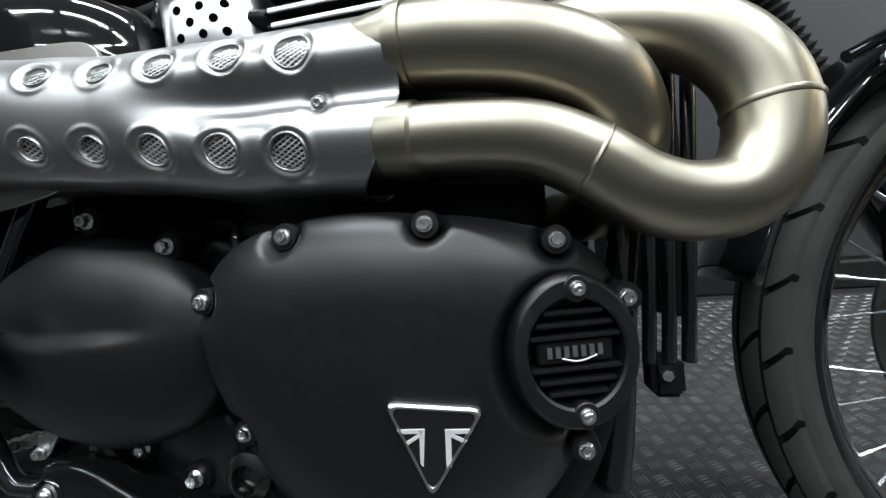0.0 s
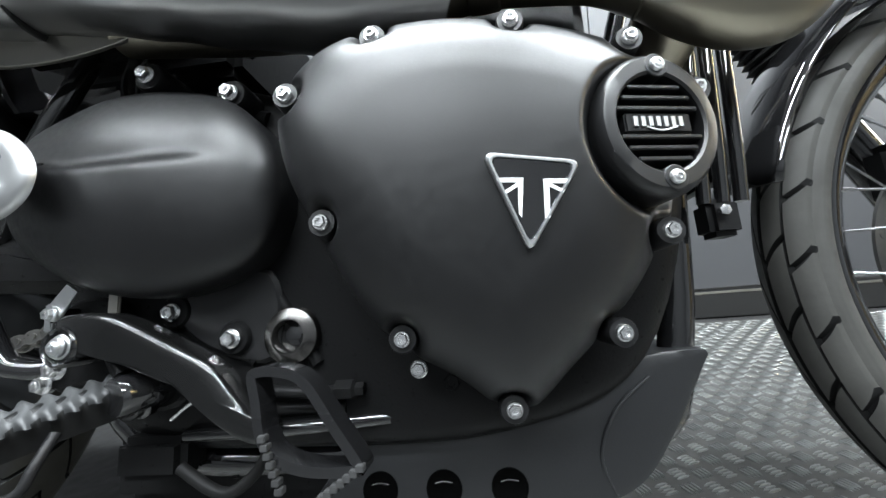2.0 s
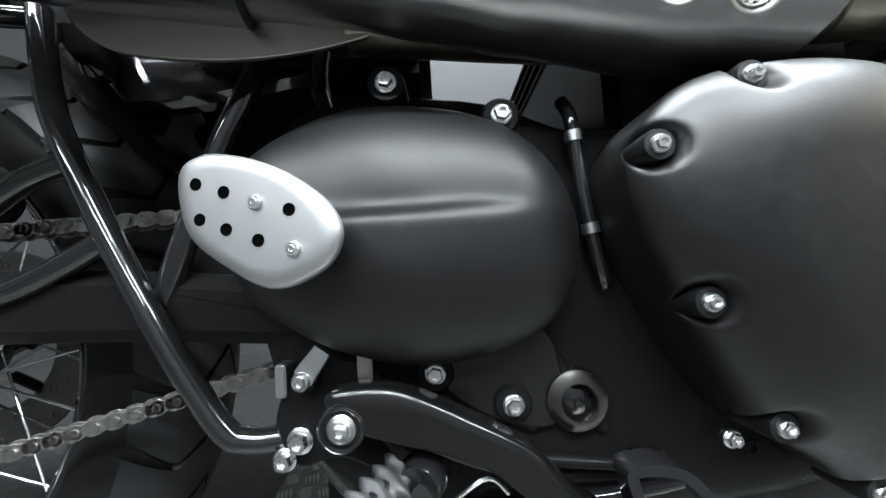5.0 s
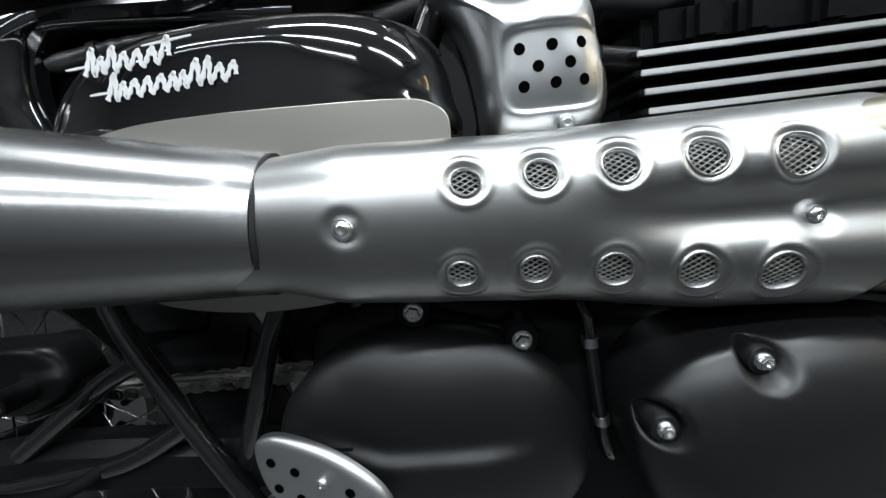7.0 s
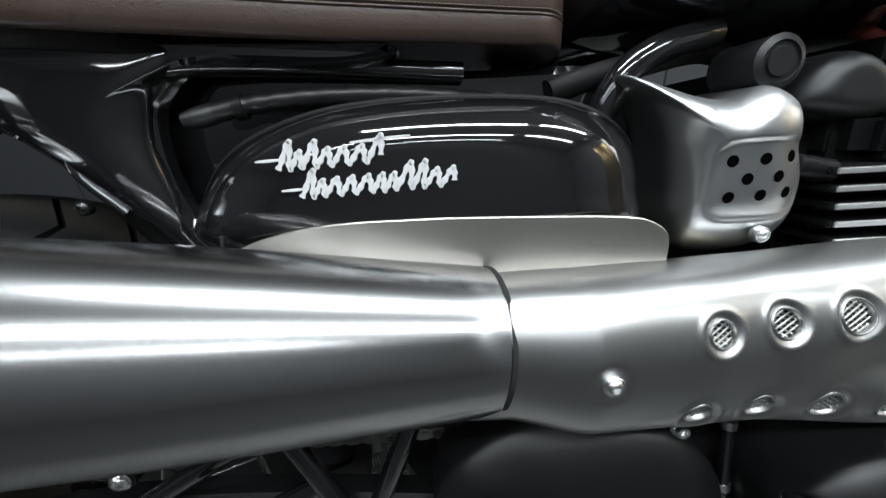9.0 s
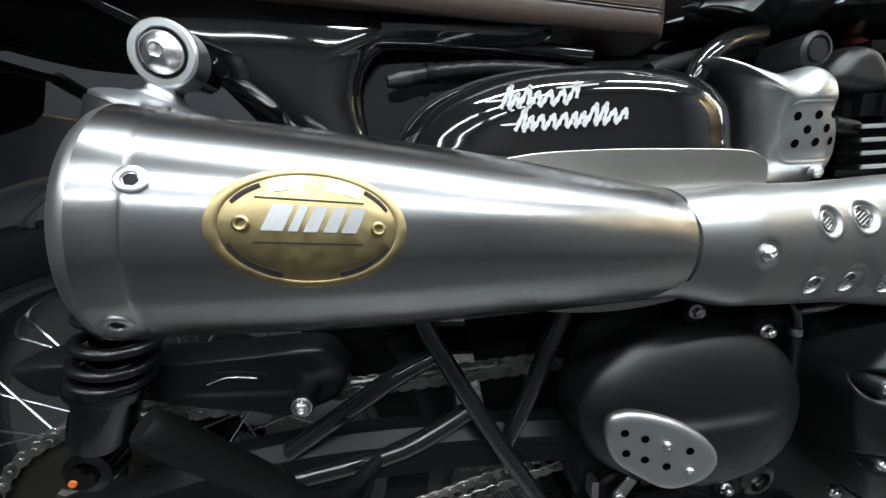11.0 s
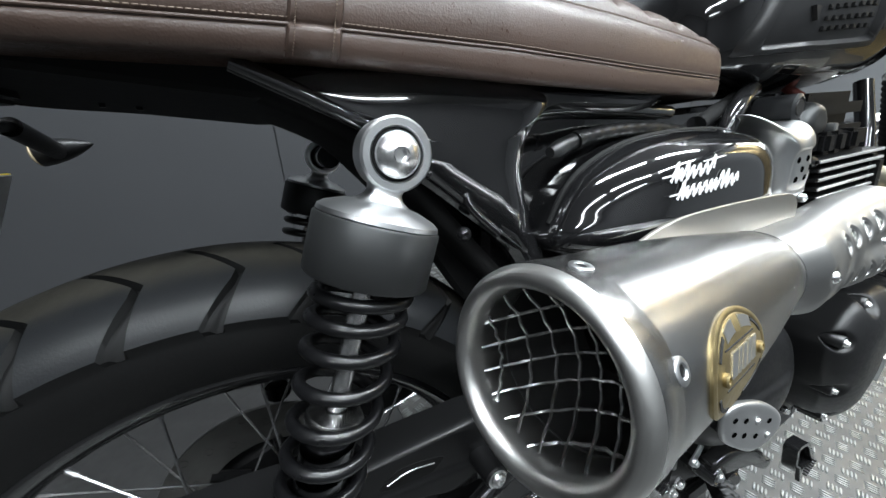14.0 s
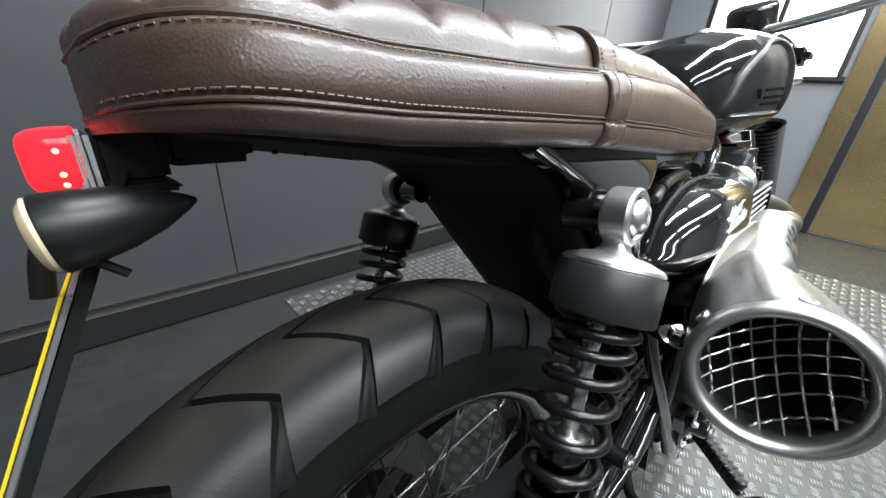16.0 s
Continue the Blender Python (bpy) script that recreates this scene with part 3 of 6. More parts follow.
pipe_ = part("case_pipe", tube(B(), [(0.689, -0.128, 0.502), (0.6915, -0.135, 0.488), (0.693, -0.136, 0.466), (0.6955, -0.136, 0.438), (0.700, -0.136, 0.400), (0.706, -0.131, 0.376), (0.712, -0.105, 0.364)], 0.0046, 14, 5), GLOSS, case, "gloss black pipe between the engine covers")
for p, d in (((0.6925, -0.1355, 0.474), (0.05, 0, -1)), ((0.6985, -0.136, 0.412), (0.15, 0, -1))):
    part("pipe_clamp", lathe(B(), [(0.0045, -0.0035), (0.0058, -0.0035), (0.0058, 0.0035), (0.0045, 0.0035)], p, d, 20, True), ALLOY, pipe_)
part("case_face", plate(B(), [tuple(q) for q in spline([(0.585, 0.34), (0.665, 0.35), (0.668, 0.285), (0.61, 0.30)], 5, True)], -0.115, -0.131, 0.003), SATIN, case)
ring = part("sight_glass_ring", lathe(B(), [(0.0205, 0.03), (0.0205, 0.0012), (0.0196, -0.0006), (0.0186, -0.0010), (0.0128, -0.0042), (0.0116, -0.0042), (0.0105, -0.0010), (0.0105, 0.01)], (0.682, -0.132, 0.301), (0, 1, 0), 36), surface("burnished_ring", (0.15, 0.145, 0.14), 0.26, 1.0, vary=0.3, vary_scale=70), bike, "burnished ring round the oil sight glass")
part("sight_glass", lathe(B(), [(0.0104, 0.004), (0.006, 0.002), (0, 0.0015)], (0.682, -0.132, 0.301), (0, 1, 0), 24), GLOSS, ring)
for p, r in (((0.775, -0.137, 0.274), 0.0045), ((0.795, -0.12, 0.262), 0.006), ((0.72, -0.125, 0.262), 0.004), ((0.765, -0.12, 0.268), 0.004)):
    bolt(bike, p, r, material=CHROME if r == 0.0045 else CAST)
part("oil_line", tube(B(), [(0.655, -0.13, 0.265), (0.70, -0.135, 0.262), (0.715, -0.13, 0.262)], 0.004, 10, 4), CAST, bike)
part("oil_union", lathe(B(), [(0.007, 0), (0.007, 0.012), (0.005, 0.014), (0.005, 0.02)], (0.715, -0.13, 0.262), (1, 0, 0), 6), CAST, bike)
part("gear_linkage", tube(B(), [(0.60, -0.125, 0.235), (0.68, -0.13, 0.238), (0.75, -0.12, 0.24)], 0.005, 10, 4), FRAME, bike)

# cylinder, fins and head
cyl = part("cylinder", block(B(), (0.735, -0.105, 0.47), (0.93, 0.20, 0.695), 0.012), CAST, bike, "black cylinder block")
for z in (0.602, 0.6145, 0.6265, 0.6385, 0.650, 0.6615):
    x0 = 0.7255 + (0.6615 - z) * 0.2
    fin = part("fin", block(B(), (x0, -0.131, z - 0.0022), (x0 + 0.20, 0.2, z + 0.0022), 0.0012), CAST, cyl)
    part("fin_edge", block(B(), (x0 + 0.004, -0.1322, z - 0.0019), (x0 + 0.196, -0.1300, z + 0.0019), 0.0006), BRIGHT, fin, "machined bright fin edge")
head = part("cylinder_head", block(B(), (0.745, -0.112, 0.664), (0.92, 0.2, 0.70), 0.008), CAST, cyl)
part("cam_cover", dome(B(), [tuple(q) for q in spline([(0.716, 0.70), (0.722, 0.722), (0.739, 0.734), (0.764, 0.727), (0.78, 0.70), (0.76, 0.69)], 6, True)], -0.10, -0.118, 0.08, 0.6, 12, 2), GRAPHITE, bike)
for x in (0.768, 0.80, 0.845):
    part("head_lug", block(B(), (x, -0.122, 0.666), (x + 0.022, -0.09, 0.695), 0.005), CAST, cyl)
part("head_stud", block(B(), (0.787, -0.119, 0.695), (0.795, -0.108, 0.705), 0.001), ALLOY, cyl)
part("cam_box", block(B(), (0.775, -0.10, 0.70), (0.93, 0.18, 0.745), 0.015), CAST, cyl)
part("plug_lead", tube(B(), [(0.803, -0.075, 0.705), (0.808, -0.08, 0.73), (0.80, -0.05, 0.76)], 0.006, 12, 5), REDCAP, bike)
part("hose", tube(B(), [(0.76, -0.03, 0.70), (0.70, -0.05, 0.745), (0.62, -0.07, 0.735), (0.56, -0.08, 0.72)], 0.009, 12, 6), RUBBER_SOFT, bike)
part("coolant_neck", lathe(B(), [(0.016, 0.04), (0.016, 0.0), (0.012, -0.002), (0.0115, -0.0005), (0.009, -0.0005), (0.0085, -0.002), (0, -0.002)], (0.693, -0.114, 0.728), (0, 1, 0), 28), SKIDMAT, bike)
for p, q in (((0.72, -0.10, 0.70), (0.765, -0.10, 0.695)), ((0.71, -0.12, 0.665), (0.735, -0.12, 0.66))):
    part("pipe_stub", tube(B(), [p, q], 0.008, 12, 1), CAST, bike)

# throttle body guard: pressed aluminium with eight holes
tg = [tuple(q) for q in spline([(0.598, 0.726), (0.618, 0.719), (0.640, 0.711), (0.662, 0.708), (0.684, 0.715), (0.7015, 0.708), (0.7085, 0.697), (0.7110, 0.680), (0.7165, 0.655), (0.7145, 0.630), (0.700, 0.614), (0.668, 0.608), (0.640, 0.613), (0.632, 0.630), (0.630, 0.655), (0.624, 0.688), (0.613, 0.710)], 14, True)]


def guard_warp(x, z):
    q = (abs((x - 0.6765) / 0.0315) ** 5 + abs((z - 0.6590) / 0.0245) ** 5) ** 0.2
    inside = 1 / (1 + math.exp((q - 1) / 0.035))
    return 0.0026 * inside + 0.006 * max(0.0, (0.640 - x) / 0.03)


guard = part("throttle_guard", dome(B(), tg, -0.112, -0.1405, 0.05, 0.75, 90, 2.0, guard_warp), ALLOY, bike, "pressed aluminium throttle guard with eight holes", 60)
guard_skin = BVHTree.FromPolygons([v.co for v in guard.data.vertices], [tuple(f.vertices) for f in guard.data.polygons])
for hx, hz in ((0.6560, 0.6715), (0.6760, 0.672), (0.6950, 0.6725), (0.6670, 0.6605), (0.6870, 0.661), (0.6575, 0.6495), (0.6775, 0.650), (0.6960, 0.6505)):
    at_, nrm, _, _ = guard_skin.ray_cast(Vector((hx, -0.5, hz)), Vector((0, 1, 0)))
    nrm = nrm if nrm.y < 0 else -nrm
    # a black disc on the uncut sheet paints the hole's dark inside
    part("hole_shade_disc", lathe(B(), [(0.0036, -0.001), (0.0036, 0.0002), (0.0033, 0.0005), (0.0030, 0.0004), (0.0029, 0.0002), (0, 0.0002)], at_, nrm, 18), VOID, guard)
bolt(guard, (0.682, -0.1385, 0.625), 0.0040, hexhead=False, material=ALLOY)

# gloss black side cover, its script and the brushed plate under it
ac = [tuple(q) for q in spline([(0.318, 0.632), (0.324, 0.662), (0.350, 0.692), (0.400, 0.711), (0.46, 0.717), (0.535, 0.715), (0.578, 0.706), (0.604, 0.686), (0.613, 0.655), (0.608, 0.626), (0.50, 0.612), (0.39, 0.610)], 8, True)]
airbox = part("side_cover", dome(B(), ac, -0.105, -0.1595, 0.06, 0.6, 36, 2.0), GLOSS, bike, "gloss black side cover", 60)
part("cover_seam", tube(B(), [(x, -0.110, z) for x, z in ac[6:58]], 0.0022, 8, 1), RUBBER_SOFT, airbox)
SL = 0.34


def script_stroke(pts, width, y=-0.1606, name="script_mark", steady=False):
    """A flat painted stroke along x, z points, swelling in its middle like a brush mark."""
    line = spline(pts, 6)
    mk = B()
    rows = []
    for k, q in enumerate(line):
        t = (Vector(line[min(k + 1, len(line) - 1)]) - Vector(line[max(k - 1, 0)])).normalized()
        f = k / (len(line) - 1)
        w = width * (0.80 + 0.20 * math.sin(k * 1.05) if steady else 0.55 + 0.45 * math.sin(math.pi * f))
        rows.append([mk.verts.new((q[0] - t[1] * w * u, y - v, q[1] + t[0] * w * u)) for u, v in ((-1, 0.0), (-0.85, 0.0005), (0.85, 0.0005), (1, 0.0))])
    for a, b in zip(rows, rows[1:]):
        ring_faces(mk, a, b)
    mk.faces.new(rows[0])
    mk.faces.new(rows[-1])
    part(name, mk, WHITE, airbox, smooth=60)


def script_row(x0, z0, marks, h, rise):
    """One slanted running wave that stands for a row of script, each crest of a given width and height."""
    x, wave_ = x0, []
    for w, tall in marks:
        n = 2 if w > 0.0115 else 1
        for k in range(n * 6):
            t = k / 6
            lift = h * (tall if t < 1 else 0.80) * (0.5 - 0.5 * math.cos(2 * math.pi * t))
            wave_.append((x + w * t / n + SL * lift, z0 + rise * (x - x0) + lift))
        x += w
    script_stroke(wave_, 0.00180, steady=True)


script_row(0.3960, 0.6815, [(0.0125, 1.30), (0.0076, 1.20), (0.0080, 0.80), (0.0092, 0.80), (0.0092, 0.80), (0.0080, 1.20)], 0.0108, 0.04)
script_row(0.4060, 0.6665, [(0.0125, 1.30), (0.0086, 0.80), (0.0080, 0.80), (0.0090, 0.80), (0.0125, 0.80), (0.0086, 1.25), (0.0066, 1.25), (0.0088, 0.80), (0.0080, 0.80)], 0.0108, 0.04)
for p, q in (((0.3850, 0.6860), (0.3985, 0.6866)), ((0.3960, 0.6705), (0.4085, 0.6710)), ((0.4350, 0.6935), (0.4660, 0.6955))):
    script_stroke([p, ((p[0] + q[0]) / 2, (p[1] + q[1]) / 2), q], 0.0008, name="script_stroke")
pl = [tuple(q) for q in spline([(0.345, 0.620), (0.368, 0.640), (0.411, 0.650), (0.465, 0.6515), (0.52, 0.650), (0.579, 0.647), (0.60, 0.642), (0.609, 0.630), (0.603, 0.600), (0.575, 0.545), (0.545, 0.531), (0.487, 0.5255), (0.43, 0.531), (0.395, 0.544), (0.372, 0.575)], 8, True)]
side_plate = part("side_plate", plate(B(), pl, -0.158, -0.1612, 0.0006), PANEL, bike, "matt brushed stainless side plate")
for p in ((0.40, -0.1615, 0.616), (0.575, -0.1615, 0.600)):
    bolt(side_plate, p, 0.0045, hexhead=False, material=ALLOY)
part("plate_bracket", block(B(), (0.42, -0.158, 0.56), (0.56, -0.11, 0.60), 0.005), FRAME, side_plate)
part("spring_hook", tube(B(), [(0.598, -0.165, 0.607), (0.604, -0.175, 0.609), (0.612, -0.17, 0.606), (0.64, -0.165, 0.608)], 0.0022, 8, 5), CHROME, bike)

# ---- exhaust ----
C0 = Vector((0.1995, -0.2340, 0.6262))
CD = Vector((1, 0.2029, -0.1447)).normalized()
CU = (Vector((0, -1, 0)) - CD * Vector((0, -1, 0)).dot(CD)).normalized()
CV = CU.cross(CD) if CU.cross(CD).z > 0 else CD.cross(CU)
CAN = [(0.0, 0.0516), (0.018, 0.0518), (0.021, 0.0511), (0.08, 0.0513), (0.12, 0.0508), (0.16, 0.0494), (0.20, 0.0475), (0.24, 0.0452), (0.28, 0.0428), (0.309, 0.0411)]


def can_r(s):
    for (a, ra), (b, rb) in zip(CAN, CAN[1:]):
        if s <= b:
            return ra + (rb - ra) * (s - a) / (b - a)
    return CAN[-1][1]


def can_pt(s, ang, off=0.0):
    return C0 + CD * s + (CU * math.cos(ang) + CV * math.sin(ang)) * (can_r(s) + off)


prof = [(0.0425, 0.10), (0.0425, 0.020), (0.0412, 0.012), (0.0405, 0.006), (0.0410, 0.0022), (0.0428, -0.0008), (0.0450, -0.0022), (0.0474, -0.0020), (0.0498, 0.0002), (0.0512, 0.0026), (0.0516, 0.0045), (0.0518, 0.0180), (0.0513, 0.0188), (0.0510, 0.0194), (0.0511, 0.021)] + [(r, h) for h, r in CAN[3:]] + [(0.0404, 0.3096), (0.0396, 0.308), (0.0396, 0.28)]
LIPM = surface("satin_rolled_steel", (0.56, 0.555, 0.54), 0.36, 1.0, grain=0.03, grain_scale=120, vary=0.06)
silencer = part("silencer", lathe(B(), prof[10:], C0, CD, 96), STEEL, bike, "conical brushed stainless silencer", 35)
part("rolled_lip", lathe(B(), prof[:11], C0, CD, 96), LIPM, silencer, "satin rolled lip round the silencer's mouth", 50)
# near-black core: the darkness inside the mouth is put into its colour
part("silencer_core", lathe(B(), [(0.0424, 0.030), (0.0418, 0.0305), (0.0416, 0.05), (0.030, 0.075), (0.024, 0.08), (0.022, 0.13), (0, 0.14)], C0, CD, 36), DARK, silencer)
# dark ring painted as the shadow where the cone meets the heat shield
part("neck_gap_shade", lathe(B(), [(0.0365, 0.3092), (0.0412, 0.3097), (0.0414, 0.3122), (0.0365, 0.3130)], C0, CD, 72), DARK, silencer)
wires = B()
RW = 0.0414
for fam in (0, 1):
    base = radians(30 if fam else 104)
    dx, dy = math.cos(base), math.sin(base)
    for i in range(-4, 5):
        o = i * 0.0122 + (0.004 if fam else -0.002)
        if abs(o) > RW - 0.002:
            continue
        half = math.sqrt(RW * RW - o * o)
        line = []
        for j in range(13):
            q = -half + 2 * half * j / 12
            a, b = dx * q - dy * o, dy * q + dx * o
            dep = 0.012 + 0.022 * (1 - (a * a + b * b) / RW ** 2) + (0.0008 if (j % 2) == fam else -0.0008)
            line.append(C0 + CD * dep + CU * a + CV * b)
        tube(wires, line, 0.00095, 6, 2)
tagged(part("end_mesh", wires, STEEL, silencer, "crossed wire mesh in the silencer's mouth"), kind="stuff")
for s, a, hexh in ((0.0215, 0.47, False), (0.0125, -0.64, False), (0.0165, 1.45, False), (0.0165, 2.6, False), (0.0165, -1.7, False)):
    ax = (CU * math.cos(a) + CV * math.sin(a))
    part("rivet_nut", lathe(B(), [(0.0052, -0.001), (0.0052, 0.0007), (0.0045, 0.0012), (0.0030, 0.0012), (0.0025, 0.0004), (0, 0.0004)], can_pt(s, a), ax, 24), ALLOY, silencer)
    part("socket", lathe(B(), [(0.0026, 0.0), (0.0024, 0.0007), (0, 0.0007)], can_pt(s, a), ax, 6), CAST, silencer)


# oval brass plate riveted to the cone
def on_badge(u, v, off):
    return can_pt(0.0805 + u, 0.190 + v / 0.0513, off)


bb = B()
NB = 48
cols = []
for f, off in ((1.0, -0.0005), (1.0, 0.0012), (0.955, 0.0016), (0.90, 0.0015), (0.88, 0.0010), (0.84, 0.0015), (0.6, 0.0015), (0.3, 0.0015), (0.02, 0.0015)):
    cols.append([bb.verts.new(on_badge(0.0372 * f * math.cos(2 * math.pi * i / NB), 0.0242 * f * math.sin(2 * math.pi * i / NB), off)) for i in range(NB)])
for a, b in zip(cols, cols[1:]):
    ring_faces(bb, a, b)
bb.faces.new(cols[-1])
maker = part("maker_plate", bb, BRASS, silencer, "worn oval brass maker's plate", 50)


def badge_quad(name, pts, mat, off0=0.0012, off1=0.0022):
    q = B()
    lo = [q.verts.new(on_badge(u, v, off0)) for u, v in pts]
    hi = [q.verts.new(on_badge(u, v, off1)) for u, v in pts]
    ring_faces(q, lo, hi)
    q.faces.new(hi)
    part(name, q, mat, maker, smooth=0)


# plain bars where the maker's name stands
for u, w in ((-0.0185, 0.0075), (-0.0092, 0.0034), (-0.0036, 0.0050), (0.0036, 0.0050), (0.0104, 0.0058)):
    badge_quad("pale_bar", [(u, -0.0015), (u + w, -0.0015), (u + w + 0.004, 0.0082), (u + 0.004, 0.0082)], ALLOY)
# pierced slots round the rim
for a0, a1 in ((24, 52), (56, 82), (98, 122), (128, 156), (200, 250), (290, 340)):
    m = 8
    outer_ = [(0.0318 * math.cos(radians(a0 + (a1 - a0) * i / m)), 0.0204 * math.sin(radians(a0 + (a1 - a0) * i / m))) for i in range(m + 1)]
    thick = 0.72 if 50 < a0 < 120 else 0.90
    inner_ = [(p[0] * (0.97 if thick < 0.8 else 0.965), p[1] * thick) for p in reversed(outer_)]
    badge_quad("cut_slot", outer_ + inner_, DARK if thick > 0.8 else ALLOY, 0.0012, 0.0019)
for v in (-0.0062, 0.0102):
    badge_quad("dark_line", [(-0.021, v), (0.019, v), (0.019, v + 0.0006), (-0.021, v + 0.0006)], DARK, 0.0014, 0.0018)
for u in (-0.0250, 0.0250):
    part("rivet", lathe(B(), [(0.0030, 0.0), (0.0030, 0.0018), (0.0022, 0.0024), (0.0014, 0.0022), (0.0012, 0.0), (0, 0.0)], on_badge(u, 0.0006, 0.001), on_badge(u, 0.0006, 1) - on_badge(u, 0.0006, 0), 18), BRASS, maker)

# heat shield: pressed sheet over both pipes, two rows of ringed holes
SEC = [(0.470, 0.584, 0.0355, -0.178, 0.0355), (0.508, 0.5825, 0.0378, -0.174, 0.0378), (0.55, 0.579, 0.0430, -0.177, 0.0405), (0.60, 0.575, 0.0455, -0.169, 0.041), (0.65, 0.571, 0.048, -0.160, 0.042), (0.75, 0.5635, 0.0570, -0.151, 0.046), (0.86, 0.560, 0.0605, -0.148, 0.047)]
SHOLES = [(0.780, 0.592, 0.0112), (0.736, 0.596, 0.0104), (0.692, 0.596, 0.0094), (0.652, 0.596, 0.0080), (0.614, 0.596, 0.0072),
          (0.774, 0.530, 0.0112), (0.731, 0.5355, 0.0104), (0.687, 0.541, 0.0095), (0.646, 0.546, 0.0080), (0.608, 0.549, 0.0072)]
SBOLTS = [(0.793, 0.559), (0.555, 0.580)]


def sec_at(x):
    for a, b in zip(SEC, SEC[1:]):
        if x <= b[0]:
            t = max(0.0, (x - a[0]) / (b[0] - a[0]))
            t = t * t * (3 - 2 * t) * 0.5 + t * 0.5
            return [a[i] + (b[i] - a[i]) * t for i in range(5)]
    return list(SEC[-1])


def sh_pt(x, th, off=0.0):
    _, c, h, yc, b = sec_at(x)
    ct = math.cos(th)
    y = yc - b * (max(0, ct) ** (0.52 if th < 0 else 0.80) if ct > 0 else ct)
    k = max(0.0, min(1.0, (x - 0.655) / 0.09))
    y += 0.012 * k * k * (3 - 2 * k) * math.exp(-((th - 0.02) / 0.27) ** 2)
    n = Vector((0, -math.cos(th) * h, math.sin(th) * b)).normalized()
    return Vector((x, y, c + h * math.sin(th))) + n * off


def sh_theta(x, z):
    _, c, h, _, _ = sec_at(x)
    return math.asin(max(-1, min(1, (z - c) / h)))


def sh_g(x, th):
    """Arc length of the sheet for each radian of its section."""
    return (sh_pt(x, th + 0.02) - sh_pt(x, th - 0.02)).length / 0.04


def build_shield():
    nu, nv = 250, 150
    t0, t1 = radians(-118), radians(118)
    marks = [(hx, sh_theta(hx, hz), r, sh_g(hx, sh_theta(hx, hz))) for hx, hz, r in SHOLES]
    bolts = [(bx, sh_theta(bx, bz), 0.0062) for bx, bz in SBOLTS]
    vs, uv, dist = [], [], []
    for i in range(nu + 1):
        for j in range(nv + 1):
            th = t0 + (t1 - t0) * j / nv
            end = 0.842 - 0.030 * max(0.0, -math.sin(th)) ** 1.6 - 0.006 * max(0, math.sin(th)) ** 2
            x = 0.479 + (end - 0.479) * i / nu
            _, c, h, yc, b = sec_at(x)
            off, cut = 0.0, 9.0
            for hx, ht, r, g in marks:
                dx = x - hx
                if abs(dx) > 0.03:
                    continue
                dt = (th - ht) * g
                d = math.hypot(dx, dt)
                if 0.86 * r < d < 1.08 * r:
                    x, th = hx + dx * r / d, ht + dt / g * r / d
                    d = r
                cut = min(cut, d / r)
                s = max(0.0, min(1.0, (d - r * 0.98) / (0.0042)))
                off -= 0.0020 * (1 - s * s * (3 - 2 * s)) * (1 if d < r + 0.0042 else 0)
                off += 0.0008 * math.exp(-((d - r - 0.005) / 0.0015) ** 2)
            for hx, ht, r in bolts:
                d = math.hypot(x - hx, (th - ht) * h)
                off -= 0.0022 * math.exp(-(d / 0.0085) ** 4)
            vs.append(sh_pt(x, th, off))
            dist.append(cut)
    fs = []
    for i in range(nu):
        for j in range(nv):
            q = (i * (nv + 1) + j, (i + 1) * (nv + 1) + j, (i + 1) * (nv + 1) + j + 1, i * (nv + 1) + j + 1)
            if sum(dist[a] for a in q) / 4 >= 0.985:
                fs.append(q)
    me = bpy.data.meshes.new("heat_shield")
    me.from_pydata([tuple(v) for v in vs], [], fs)
    me.polygons.foreach_set("use_smooth", [True] * len(me.polygons))
    me.materials.append(SHIELD)
    ob = new("heat_shield", me)
    ob.parent = bike
    so = ob.modifiers.new("thickness", "SOLIDIFY")
    so.thickness, so.offset = 0.0012, -1
    tagged(ob, "pressed brushed stainless heat shield with ringed holes")
    return ob


SCREEN = surface("bright_expanded_steel", (0.72, 0.72, 0.70), 0.42, 1.0, vary=0.15, vary_scale=90)
shield = build_shield()
for hx, hz, r in SHOLES:
    th = sh_theta(hx, hz)
    g = sh_g(hx, th)
    # a rolled lip round the opening
    eb = B()
    rows = []
    for f, off in ((0.95, -0.0042), (0.945, -0.0020), (0.965, -0.0009), (1.01, -0.0004), (1.07, -0.0006), (1.12, -0.0013), (1.16, -0.0026)):
        rows.append([eb.verts.new(sh_pt(hx + r * f * math.cos(2 * math.pi * k / 48), th + r * f * math.sin(2 * math.pi * k / 48) / g, off)) for k in range(48)])
    for a, b in zip(rows, rows[1:]):
        ring_faces(eb, a, b)
    part("hole_lip", eb, SHIELD, shield, smooth=80)
    sb = B()
    rr = r * 1.12
    for fam in (-1, 1):
        nn = int(rr / 0.0027)
        for i in range(-nn, nn + 1):
            o = i * 0.0027
            half = math.sqrt(max(0, rr * rr - o * o))
            if half < 0.0015:
                continue
            ca, sa = math.cos(fam * radians(32)), math.sin(fam * radians(32))
            line = []
            for j in range(4):
                q = -half + 2 * half * j / 3
                a, bb_ = ca * q - sa * o, sa * q + ca * o
                line.append(sh_pt(hx + a, th + bb_ / g, -0.0036 + 0.0001 * fam))
            tube(sb, line, 0.00046, 4, 1)
    tagged(part("screen", sb, SCREEN, shield, "fine expanded wire screen behind a hole", 0), kind="stuff")
for bx, bz in SBOLTS:
    th = sh_theta(bx, bz)
    nrm = sh_pt(bx, th, 1) - sh_pt(bx, th, 0)
    bolt(shield, tuple(sh_pt(bx, th, -0.0012)), 0.0042, tuple(nrm), False)

